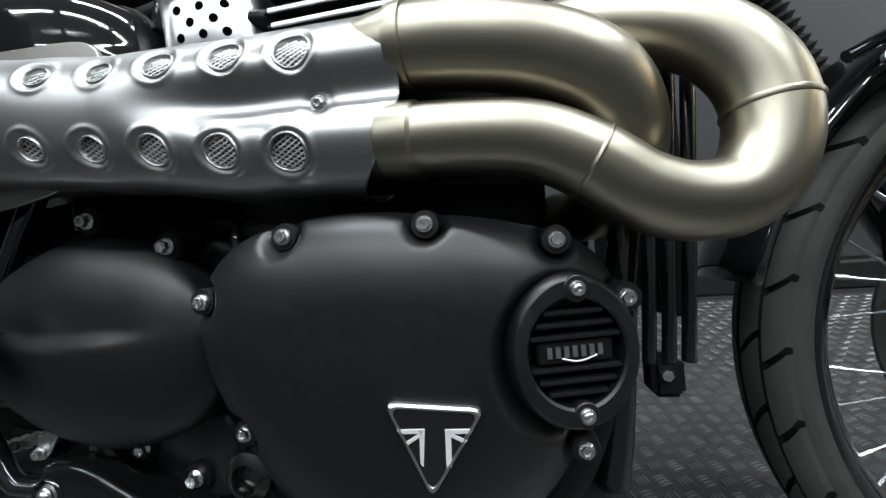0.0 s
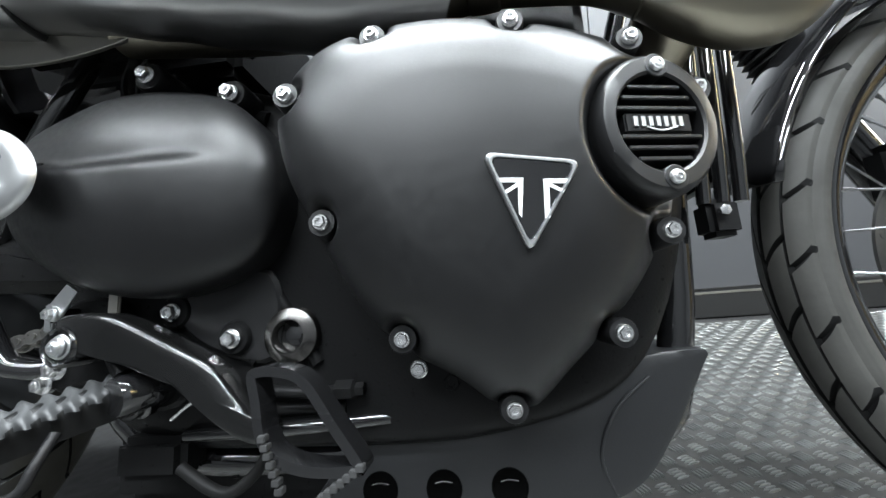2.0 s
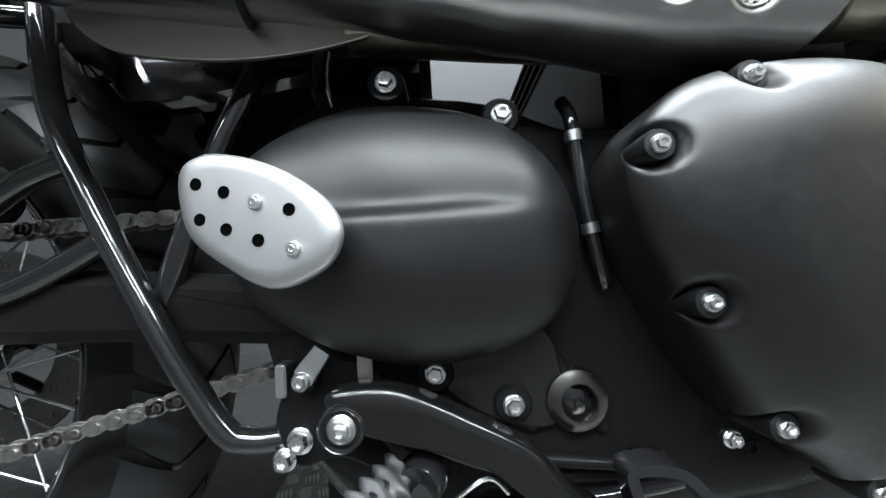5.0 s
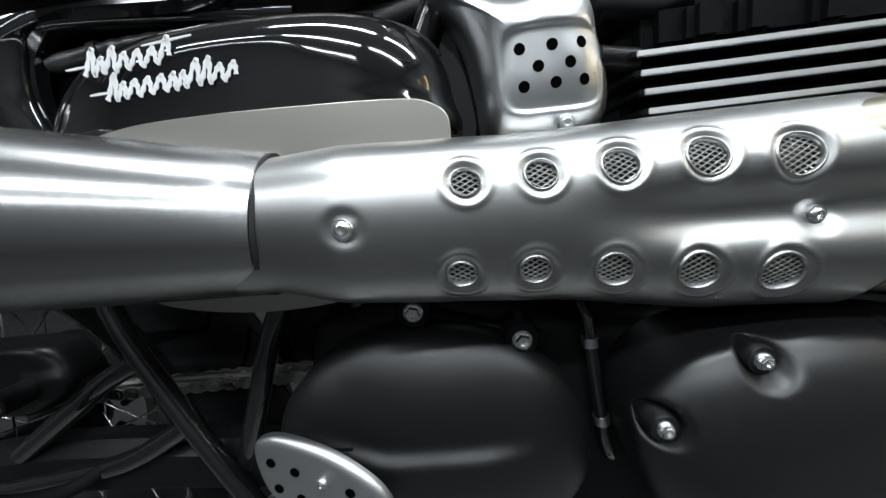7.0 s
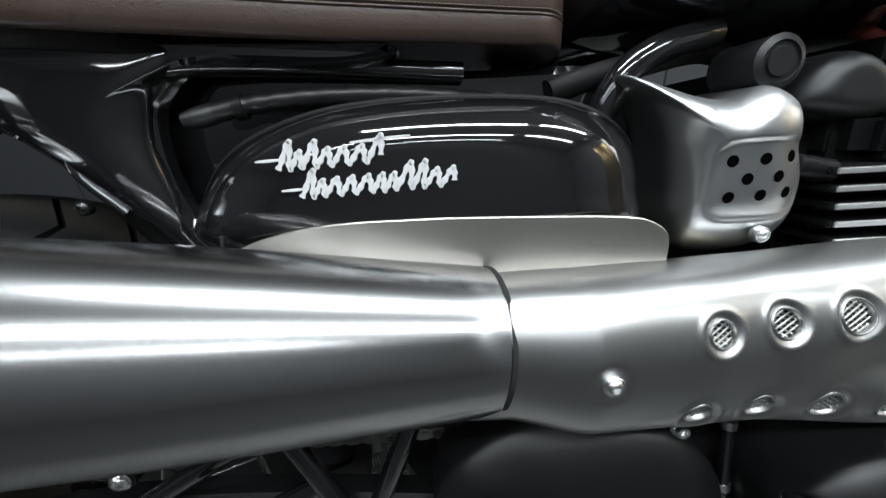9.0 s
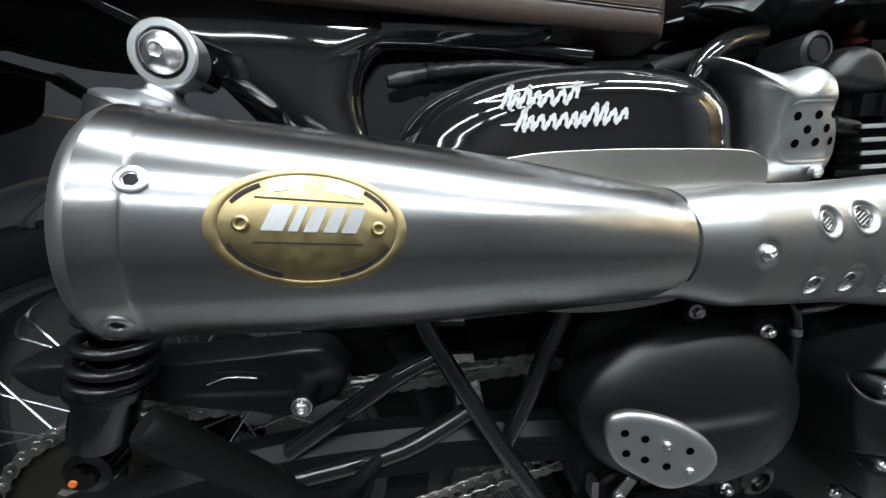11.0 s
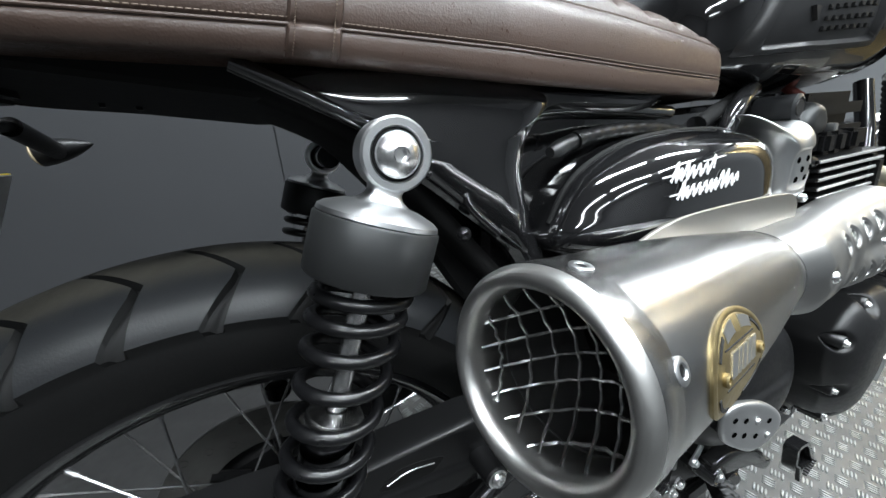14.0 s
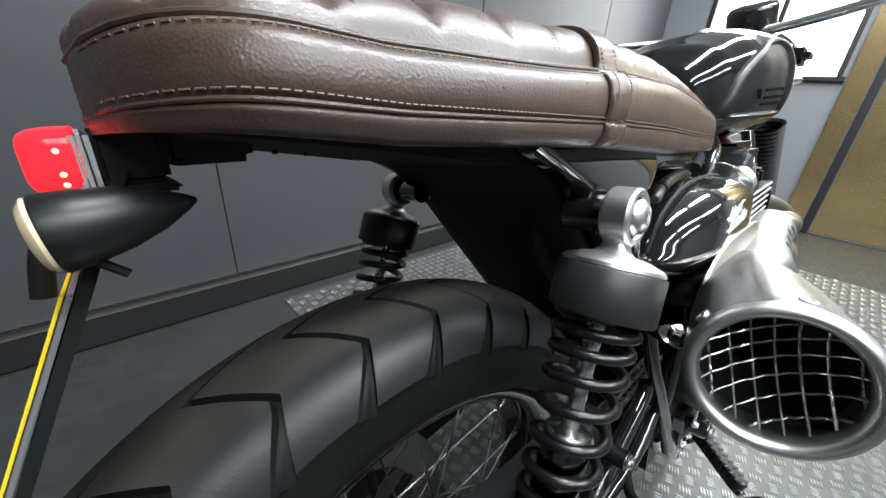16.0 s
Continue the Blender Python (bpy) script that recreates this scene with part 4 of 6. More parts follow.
up_pts = [(0.50, -0.170, 0.588), (0.62, -0.145, 0.586), (0.74, -0.148, 0.588), (0.79, -0.156, 0.590), (0.844, -0.168, 0.591), (0.886, -0.168, 0.5865), (0.925, -0.166, 0.577), (0.958, -0.160, 0.559), (0.974, -0.145, 0.532), (0.978, -0.11, 0.506), (0.97, -0.06, 0.49), (0.95, 0.0, 0.49)]
upper = part("upper_header", tube(B(), up_pts, 0.0248, 32, 8), HEADER, bike, "heat-tinted stainless header pipe", 60)
lo_pts = [(0.55, -0.150, 0.556), (0.66, -0.142, 0.548), (0.75, -0.146, 0.540), (0.795, -0.160, 0.5365), (0.84, -0.172, 0.5335), (0.88, -0.172, 0.531), (0.916, -0.172, 0.525), (0.946, -0.172, 0.509), (0.970, -0.171, 0.491), (0.995, -0.169, 0.482), (1.020, -0.167, 0.484), (1.037, -0.164, 0.502), (1.0435, -0.160, 0.529), (1.038, -0.155, 0.556), (1.020, -0.147, 0.581), (0.992, -0.134, 0.598), (0.955, -0.118, 0.612), (0.91, -0.095, 0.622)]
lower = part("lower_header", tube(B(), lo_pts, 0.0218, 32, 8), HEADER, bike, "heat-tinted stainless header pipe with a bend", 60)


def collar(parent, name, pts, i, r, w):
    p, d = Vector(pts[i]), (Vector(pts[i + 1]) - Vector(pts[i - 1])).normalized()
    part(name, lathe(B(), [(r - 0.002, -w), (r + 0.0005, -w * 0.8), (r + 0.0011, 0), (r + 0.0005, w * 0.8), (r - 0.002, w)], p, d, 32), HEADER, parent)


collar(lower, "weld_ring", lo_pts, 7, 0.0218, 0.0016)
collar(lower, "weld_ring", lo_pts, 12, 0.0218, 0.0022)
collar(lower, "sleeve", lo_pts, 4, 0.0228, 0.012)
collar(upper, "sleeve", up_pts, 4, 0.0258, 0.006)
part("port_flange", block(B(), (0.895, -0.135, 0.585), (0.925, -0.05, 0.655), 0.008), CAST, bike)

# ---- frame, pegs, pedal, skid plate ----
def rod(name, pts, r, mat=None, parent=None, k=5, n=14, label=""):
    return part(name, tube(B(), pts, r, n, k), mat or FRAME, parent or bike, label)


rod("frame_tube", [(0.315, -0.118, 0.60), (0.332, -0.126, 0.527), (0.356, -0.131, 0.474), (0.405, -0.136, 0.381), (0.452, -0.137, 0.303), (0.470, -0.134, 0.290), (0.490, -0.128, 0.288)], 0.0082)
rod("frame_tube", [(0.478, -0.115, 0.56), (0.468, -0.122, 0.525), (0.449, -0.125, 0.483), (0.428, -0.125, 0.43), (0.407, -0.122, 0.381)], 0.0085)
rod("frame_tube", [(0.21, -0.122, 0.405), (0.265, -0.124, 0.440), (0.313, -0.125, 0.470), (0.345, -0.122, 0.483)], 0.0085)
rod("frame_tube", [(0.18, -0.122, 0.372), (0.256, -0.125, 0.384), (0.315, -0.127, 0.397), (0.375, -0.125, 0.427)], 0.0085)
rod("frame_tube", [(0.52, -0.105, 0.575), (0.517, -0.112, 0.54), (0.523, -0.115, 0.51)], 0.007)
rod("frame_tube", [(0.53, 0.0, 0.73), (0.60, 0.0, 0.76), (0.85, 0.0, 0.79), (1.12, 0.0, 0.80)], 0.016)
rod("frame_loop", [(0.585, -0.085, 0.66), (0.60, -0.09, 0.715), (0.63, -0.085, 0.742), (0.68, -0.07, 0.755)], 0.010)
for y in (-0.086, 0.086):
    rod("down_tube", [(1.06, y * 0.6, 0.76), (1.02, y, 0.62), (0.985, y, 0.45), (0.965, y, 0.28), (0.93, y, 0.21), (0.78, y, 0.20)], 0.0125)
rod("frame_tube", [(0.93, -0.07, 0.22), (0.70, -0.085, 0.205), (0.56, -0.095, 0.215), (0.50, -0.10, 0.28)], 0.0125)
hanger = part("peg_hanger", plate(B(), [tuple(q) for q in spline([(0.487, 0.30), (0.505, 0.335), (0.54, 0.338), (0.56, 0.32), (0.60, 0.29), (0.605, 0.262), (0.575, 0.255), (0.53, 0.275), (0.50, 0.272)], 6, True)], -0.115, -0.136, 0.003), CAST, bike)
part("pivot_boss", lathe(B(), [(0.0140, 0.045), (0.0140, 0.002), (0.0130, 0), (0.0120, -0.001), (0.0108, 0.0), (0.0100, 0.003), (0, 0.003)], (0.538, -0.1655, 0.305), (0, 1, 0), 36), FRAME, hanger)
part("pivot_washer", lathe(B(), [(0.0082, 0.004), (0.0082, 0.0012), (0.0074, 0.0006), (0, 0.0006)], (0.538, -0.1655, 0.305), (0, 1, 0), 28), ALLOY, hanger)
bolt(hanger, (0.538, -0.1655, 0.305), 0.0050, hexhead=False, material=ALLOY)
bolt(hanger, (0.504, -0.137, 0.289), 0.0062)
bolt(hanger, (0.494, -0.137, 0.278), 0.0055)
part("peg_knuckle", lathe(B(), [(0, -0.016), (0.012, -0.016), (0.0135, -0.012), (0.0135, 0.012), (0.012, 0.016), (0, 0.016)], (0.584, -0.148, 0.272), (0.3, 0.9, 0.1), 24), FRAME, hanger)
part("peg_pin", tube(B(), [(0.555, -0.146, 0.305), (0.572, -0.150, 0.283)], 0.0062, 10, 1), CAST, hanger)
clip = part("cable_clip", plate(B(), [(0.5065, 0.3355), (0.5195, 0.350), (0.5285, 0.3435), (0.5175, 0.3270), (0.5110, 0.3225), (0.5050, 0.3275)], -0.1475, -0.1495, 0.0006), ALLOY, hanger, "bent bright cable clip")
bolt(clip, (0.5105, -0.1495, 0.3285), 0.0042, material=ALLOY)
part("clip_stay", block(B(), (0.505, -0.148, 0.322), (0.517, -0.125, 0.332), 0.001), CAST, clip)
part("rear_tab", block(B(), (0.4895, -0.139, 0.316), (0.4965, -0.125, 0.337), 0.001), ALLOY, hanger)
part("upper_tab", block(B(), (0.542, -0.139, 0.324), (0.5515, -0.136, 0.343), 0.001), PANEL, hanger)
part("spool", lathe(B(), [(0, -0.004), (0.0075, -0.004), (0.0085, -0.002), (0.0085, 0.002), (0.0105, 0.004), (0.0105, 0.010), (0.0085, 0.012)], (0.580, -0.150, 0.262), (0.1, 1, 0.15), 24), FRAME, hanger)
bolt(hanger, (0.580, -0.1545, 0.2625), 0.0048, hexhead=False, material=CAST)
# footpeg: a worn rubber pad with wavy ribs across it and scalloped edges
P0, P1 = Vector((0.570, -0.150, 0.272)), Vector((0.5200, -0.2195, 0.2515))
pd = (P1 - P0).normalized()
ps = pd.cross(Vector((0, 0, 1))).normalized()
pu = ps.cross(pd)
# the pad is rolled a little towards the rear of its hinge
roll_ = Matrix.Rotation(radians(-25), 3, pd)
ps, pu = roll_ @ ps, roll_ @ pu
PEG_L = (P1 - P0).length
WORN = surface("worn_black_steel", (0.075, 0.075, 0.075), 0.40, 0.6, vary=0.4, vary_scale=60, bump=0.2)
PEGRUB = surface("worn_grey_rubber", (0.030, 0.031, 0.032), 0.50, 0, vary=0.45, vary_scale=70, bump=0.25, bump_scale=350)
peg = part("footpeg", tube(B(), [P0 - pd * 0.008, P0 + pd * 0.02, P1 - pd * 0.010], [0.008, 0.0095, 0.0095], 14, 3), CAST, bike, "black footpeg with a ribbed rubber pad")
pad_ = B()
NS, NA = 84, 14
rows = []
for i in range(NS + 1):
    f = i / NS
    s_ = 0.002 + PEG_L * f
    end = math.sqrt(max(0.0, 1 - max(0.0, (f - 0.86) / 0.14) ** 2.4))
    wave = math.sin(2 * math.pi * s_ / 0.0100)
    hw = (0.0138 + 0.0028 * wave) * (0.55 + 0.45 * end) * (0.86 + 0.14 * f)
    row = [pad_.verts.new(P0 + pd * s_ - ps * 0.0105 * (0.55 + 0.45 * end) - pu * 0.013), pad_.verts.new(P0 + pd * s_ - ps * 0.0112 * (0.55 + 0.45 * end) + pu * 0.0015)]
    for k in range(NA + 1):
        u = -1 + 2 * k / NA
        rib = math.sin(2 * math.pi * s_ / 0.0100 + 1.1 * math.sin(3.1 * u + 0.5))
        h = 0.0095 + 0.0014 * rib * (0.35 + 0.65 * abs(u) ** 0.7) - 0.0040 * abs(u) ** 5 - 0.004 * (1 - end)
        row.append(pad_.verts.new(P0 + pd * s_ + ps * hw * u + pu * h))
    row += [pad_.verts.new(P0 + pd * s_ + ps * 0.0112 * (0.55 + 0.45 * end) + pu * 0.0015), pad_.verts.new(P0 + pd * s_ + ps * 0.0105 * (0.55 + 0.45 * end) - pu * 0.013)]
    rows.append(row)
for a, b in zip(rows, rows[1:]):
    ring_faces(pad_, a, b)
pad_.faces.new(rows[0])
pad_.faces.new(rows[-1])
pad_ob = part("pad", pad_, PEGRUB, peg, "worn grey rubber pad with wavy ribs", 55)
pad_ob.data.materials.append(RUBBER_SOFT)
for f in pad_ob.data.polygons:
    if (f.center - P0).dot(pu) < 0.0062 - 0.004 * (f.center - P0).dot(pd):
        f.material_index = 1
part("peg_end", lathe(B(), [(0, 0), (0.006, 0.001), (0.008, 0.006), (0.006, 0.012), (0, 0.013)], (0.5250, -0.2120, 0.2400), pd, 16), FRAME, peg)
part("peg_stay", tube(B(), [(0.523, -0.214, 0.2375), (0.5367, -0.213, 0.2335), (0.5510, -0.203, 0.2275), (0.5630, -0.197, 0.2300), (0.5650, -0.192, 0.2410), (0.5640, -0.182, 0.2560)], 0.0030, 10, 5), PLASTIC, peg)
# brake pedal
pedal = part("brake_pedal", dome(B(), [tuple(q) for q in spline([(0.528, 0.322), (0.545, 0.3265), (0.573, 0.3235), (0.610, 0.306), (0.643, 0.288), (0.658, 0.272), (0.671, 0.258), (0.683, 0.250), (0.684, 0.240), (0.672, 0.239), (0.655, 0.249), (0.634, 0.270), (0.604, 0.282), (0.574, 0.295), (0.552, 0.303), (0.535, 0.306)], 5, True)], -0.1600, -0.1650, 0.014, 0.45, 14, 2.4), surface("forged_black_enamel", (0.005, 0.005, 0.005), 0.20, 0, coat=0.25, vary=0.25, vary_scale=60, bump=0.08, bump_scale=200), bike, "black forged brake pedal")
loop = [(0.686, 0.285), (0.703, 0.287), (0.720, 0.280), (0.737, 0.256), (0.752, 0.233), (0.743, 0.229), (0.718, 0.230), (0.700, 0.237), (0.691, 0.25), (0.688, 0.268)]
lp = B()
ol = [tuple(q) for q in spline(loop, 5, True)]
ins = inset(ol, 0.0055)
rws = []
for pts, y in ((ol, -0.170), (ol, -0.186), (ins, -0.186), (ins, -0.170)):
    rws.append([lp.verts.new((p[0], y, p[1])) for p in pts])
for i in range(4):
    ring_faces(lp, rws[i], rws[(i + 1) % 4])
part("pedal_loop", lp, FRAME, pedal, "", 40)
teeth = B()
for i in range(7):
    f = i / 6
    for (xa, za), (xb, zb) in ((((0.696, 0.250), (0.706, 0.224))), (((0.750, 0.234), (0.729, 0.220)))):
        x, z = xa + (xb - xa) * f, za + (zb - za) * f
        block(teeth, (x - 0.0022, -0.189, z - 0.0018), (x + 0.0022, -0.184, z + 0.0018), 0.0004)
tagged(part("pedal_teeth", teeth, WORN, pedal), kind="stuff")
part("pedal_spring", tube(B(), [(0.60, -0.14, 0.25), (0.62, -0.142, 0.262), (0.632, -0.142, 0.252)], 0.0015, 6, 4), CHROME, bike)
# skid plate with three holes
sk_top = spline([(0.683, 0.176), (0.700, 0.198), (0.716, 0.217), (0.735, 0.2295), (0.80, 0.233), (0.868, 0.2365), (0.890, 0.243), (0.905, 0.254), (0.924, 0.268), (0.950, 0.2725), (0.972, 0.2725)], 5)
sk_low = spline([(0.687, 0.1695), (0.72, 0.1675), (0.76, 0.1665), (0.80, 0.167), (0.83, 0.168), (0.865, 0.1705), (0.895, 0.174), (0.922, 0.188), (0.944, 0.216), (0.966, 0.252), (0.974, 0.268)], 5)
skb = B()
rows = []
for f, y in ((0.0, 0.10), (0.0, -0.104), (0.02, -0.1072), (0.06, -0.1080), (0.3, -0.1085), (0.6, -0.1085), (0.9, -0.1080), (0.98, -0.1060), (1.0, -0.102), (1.0, 0.10)):
    rows.append([skb.verts.new((t[0] + (l[0] - t[0]) * f, y, t[1] + (l[1] - t[1]) * f)) for t, l in zip(sk_top, sk_low)])
for r0, r1 in zip(rows, rows[1:]):
    for j in range(len(r0) - 1):
        skb.faces.new((r0[j], r0[j + 1], r1[j + 1], r1[j]))
skb.faces.new([r[0] for r in rows])
skb.faces.new([r[-1] for r in rows])
skid = part("skid_plate", skb, SKIDMAT, bike, "matt black skid plate with round holes")
for hx in (0.737, 0.783, 0.829):
    # a black disc on the solid face paints the shaded hole
    part("skid_hole_shade", lathe(B(), [(0.0128, -0.0015), (0.0128, 0.0005), (0.0120, 0.0007), (0.0116, 0.0004), (0, 0.0004)], (hx, -0.1085, 0.1875), (0, -1, 0), 28), VOID, skid)
    # a thin pale bar drawn across the disc as the hole's glint
    part("hole_glint", tube(B(), [(hx - 0.006, -0.1092, 0.1915), (hx, -0.1092, 0.1925), (hx + 0.006, -0.1092, 0.1915)], 0.0004, 6, 3), WORN, skid)
part("skid_rib", tube(B(), [(0.932, -0.108, 0.256), (0.906, -0.110, 0.235), (0.893, -0.1085, 0.205), (0.90, -0.107, 0.18)], 0.0013, 8, 5), SKIDMAT, skid)
part("sump", block(B(), (0.50, -0.092, 0.168), (0.76, 0.09, 0.25), 0.014), CAST, bike)
for p in ((0.56, -0.095, 0.205), (0.62, -0.095, 0.198), (0.585, -0.10, 0.235), (0.66, -0.097, 0.232)):
    bolt(bike, p, 0.004, material=CAST)
part("rear_master", block(B(), (0.545, -0.13, 0.205), (0.60, -0.10, 0.235), 0.006), CAST, bike)
rod("brake_hose", [(0.60, -0.13, 0.215), (0.64, -0.135, 0.2), (0.665, -0.13, 0.225), (0.64, -0.12, 0.25)], 0.004, RUBBER_SOFT)
# passenger footpeg, folded up below the silencer
ppeg = part("passenger_peg", tube(B(), [(0.195, -0.247, 0.532), (0.199, -0.243, 0.524), (0.214, -0.222, 0.484), (0.232, -0.197, 0.438)], [0.0075, 0.0096, 0.0098, 0.0090], 20, 4), RUBBER_SOFT, bike, "black rubber passenger footpeg, folded up")
part("peg_arm", tube(B(), [(0.230, -0.199, 0.443), (0.246, -0.175, 0.405), (0.268, -0.145, 0.385), (0.290, -0.128, 0.392)], [0.006, 0.006, 0.006, 0.006], 12, 5), FLATBLACK, ppeg)
# side stand on the far side, which carries the lean
rod("side_stand", [(0.60, 0.11, 0.26), (0.59, 0.19, 0.13), (0.57, 0.235, 0.045)], 0.010)

# ---- wheels ----
def tyre_mesh(c, R, w, rim_r, pitch_n, front):
    """A tyre whose tread blocks are parted by real grooves; the mesh follows the slant of the grooves."""
    sub_n = 44
    na, ns = pitch_n * sub_n, 96
    vs, fs, low = [], [], []
    crown = w * 0.47
    edge = radians(74)
    for i in range(na):
        p = (i / sub_n) % 1.0
        for j in range(ns + 1):
            q = -1 + 2 * j / ns
            aq = abs(q)
            g = 0.0
            at = min(1.0, aq / 0.72)
            # the centre line is shared, the two shoulders lag behind it by unlike amounts
            slant = (0.75 * at + 0.05 * math.sin(at * 5.0) if front else 0.62 * min(at, 0.46) / 0.46 - 0.50 * max(0.0, at - 0.46)) + (0.5 * min(1.0, at / 0.3) if q > 0 else 0.0)
            wedge = 0.030 + 0.42 * max(0.0, at - 0.56)
            shift = 0.0
            if not front and aq < 0.72:
                # the lines of the mesh fan out with the wedge
                shift = (p / 0.16 * wedge if p < 0.16 else wedge + (p - 0.16) / 0.84 * (1 - wedge)) - p
            a = 2 * math.pi * (i / sub_n + shift - slant) / pitch_n
            if aq < 0.72:
                ang = q / 0.72 * edge
                y = math.sin(ang) / math.sin(edge) * crown
                r = R - (1 - math.cos(ang)) * crown * 0.95
                if front:
                    # two rows of blocks each side of a narrow centre groove, the rows out of step
                    if at < 0.03 or abs(at - 0.52) < 0.022:
                        g = 1.0
                    elif at < 0.52:
                        g = 1.0 if p < 0.070 else 0.0
                    elif at < 0.985:
                        g = 1.0 if abs(p - 0.52) < 0.045 else 0.0
                else:
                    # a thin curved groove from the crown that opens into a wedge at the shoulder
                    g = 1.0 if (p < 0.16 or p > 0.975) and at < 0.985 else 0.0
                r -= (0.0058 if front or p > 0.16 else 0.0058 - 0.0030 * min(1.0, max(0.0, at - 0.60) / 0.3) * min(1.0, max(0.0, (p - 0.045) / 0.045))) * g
            else:
                s = (aq - 0.72) / 0.28
                r0 = R - (1 - math.cos(edge)) * crown * 0.95 - 0.004
                y = (crown * 0.965 + 0.005 * math.sin(s * math.pi * 0.9) - s * crown * 0.12) * (1 if q > 0 else -1)
                r = r0 + (rim_r - r0) * s - 0.001 * (1 if 0.30 < s < 0.34 else 0) + 0.0015 * (1 if 0.86 < s < 0.92 else 0)
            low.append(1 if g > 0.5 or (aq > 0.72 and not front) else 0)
            vs.append((c[0] + r * math.cos(a), c[1] + y, c[2] + r * math.sin(a)))
    n1 = ns + 1
    for i in range(na):
        k = (i + 1) % na
        for j in range(ns):
            fs.append((i * n1 + j, k * n1 + j, k * n1 + j + 1, i * n1 + j + 1))
    me = bpy.data.meshes.new("tyre")
    me.from_pydata(vs, [], fs)
    me.polygons.foreach_set("use_smooth", [True] * len(me.polygons))
    me.materials.append(DUSTY if front else WORNTREAD)
    # the grooves take the sidewalls' darker black; the rear wheel's sidewalls are free of dust
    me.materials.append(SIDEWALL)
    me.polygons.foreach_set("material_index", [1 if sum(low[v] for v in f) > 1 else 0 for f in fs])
    me.validate()
    me.set_sharp_from_angle(angle=radians(28))
    return me


def wheel(name, c, R, w, rim_r, pitch_n, spokes, front, label):
    hw = w * 0.36
    bm = B()
    pr = [(rim_r + 0.006, -hw), (rim_r + 0.008, -hw - 0.003), (rim_r + 0.002, -hw - 0.005), (rim_r - 0.012, -hw + 0.003), (rim_r - 0.020, -hw * 0.5), (rim_r - 0.024, 0), (rim_r - 0.020, hw * 0.5), (rim_r - 0.012, hw - 0.003), (rim_r + 0.002, hw + 0.005), (rim_r + 0.008, hw + 0.003), (rim_r + 0.006, hw)]
    lathe(bm, pr, c, (0, 1, 0), 96, True)
    wh = part(name, bm, FRAME, bike, label, 50)
    ty = new("tyre", tyre_mesh(c, R, w, rim_r + 0.004, pitch_n, front))
    ty.parent = wh
    tagged(ty, "black block-tread tyre with worn dusty rubber")
    part("hub", lathe(B(), [(0.012, -0.075), (0.030, -0.07), (0.042, -0.05), (0.044, -0.044), (0.030, -0.035), (0.030, 0.035), (0.044, 0.044), (0.042, 0.05), (0.03, 0.07), (0.012, 0.075)], c, (0, 1, 0), 40), CAST, wh)
    for i in range(spokes):
        a = 2 * math.pi * (i + 0.3) / spokes
        side = 1 if i % 2 else -1
        turn = radians(34) * (1 if (i // 2) % 2 else -1)
        h = Vector((0.040 * math.cos(a + turn * 1.9), side * 0.047, 0.040 * math.sin(a + turn * 1.9)))
        e = Vector(((rim_r - 0.020) * math.cos(a), side * 0.006, (rim_r - 0.020) * math.sin(a)))
        d = (h - e).normalized()
        sbm = B()
        tube(sbm, [c + h, c + e], 0.0014, 6, 1)
        tube(sbm, [c + e - d * 0.002, c + e + d * 0.014], 0.0025, 6, 1)
        part("spoke", sbm, SPOKE, wh)
    return wh


RA, FA = Vector((0.046, 0, 0.330)), Vector((1.462, 0.036, 0.333))
rear_wheel = wheel("rear_wheel", RA, 0.332, 0.136, 0.238, 32, 36, False, "black wire-spoked rear wheel")
front_wheel = wheel("front_wheel", FA, 0.334, 0.070, 0.282, 28, 36, True, "black wire-spoked front wheel")


DISCSTEEL = surface("dark_disc_steel", (0.15, 0.147, 0.14), 0.42, 0.9, grain=0.05, vary=0.3, vary_scale=30)


def disc(parent, c, y, R, side):
    bm = B()
    lathe(bm, [(R * 0.62, -0.0022), (R, -0.0022), (R, 0.0022), (R * 0.62, 0.0022)], (c[0], y, c[2]), (0, 1, 0), 64, True)
    d = part("brake_disc", bm, DISCSTEEL, parent, "drilled steel brake disc")
    for i in range(6):
        a = math.pi / 3 * i
        part("disc_arm", tube(B(), [(c[0] + 0.04 * math.cos(a), y, c[2] + 0.04 * math.sin(a)), (c[0] + R * 0.65 * math.cos(a + 0.3), y, c[2] + R * 0.65 * math.sin(a + 0.3))], 0.006, 8, 1), CAST, parent)
    for i in range(30):
        a = 2 * math.pi * i / 30
        r = R * (0.74 + 0.1 * (i % 3))
        # dark plugs paint the shade of the drillings; the disc is uncut
        part("disc_hole", lathe(B(), [(0.0042, -0.0028), (0.0042, 0.0028), (0, 0.0028)], (c[0] + r * math.cos(a), y, c[2] + r * math.sin(a)), (0, 1, 0), 10), DARK, parent)


disc(front_wheel, FA, 0.105, 0.155, 1)
disc(rear_wheel, RA, 0.078, 0.120, 1)
part("caliper", block(B(), (1.335, 0.085, 0.40), (1.385, 0.13, 0.48), 0.012), CAST, bike)

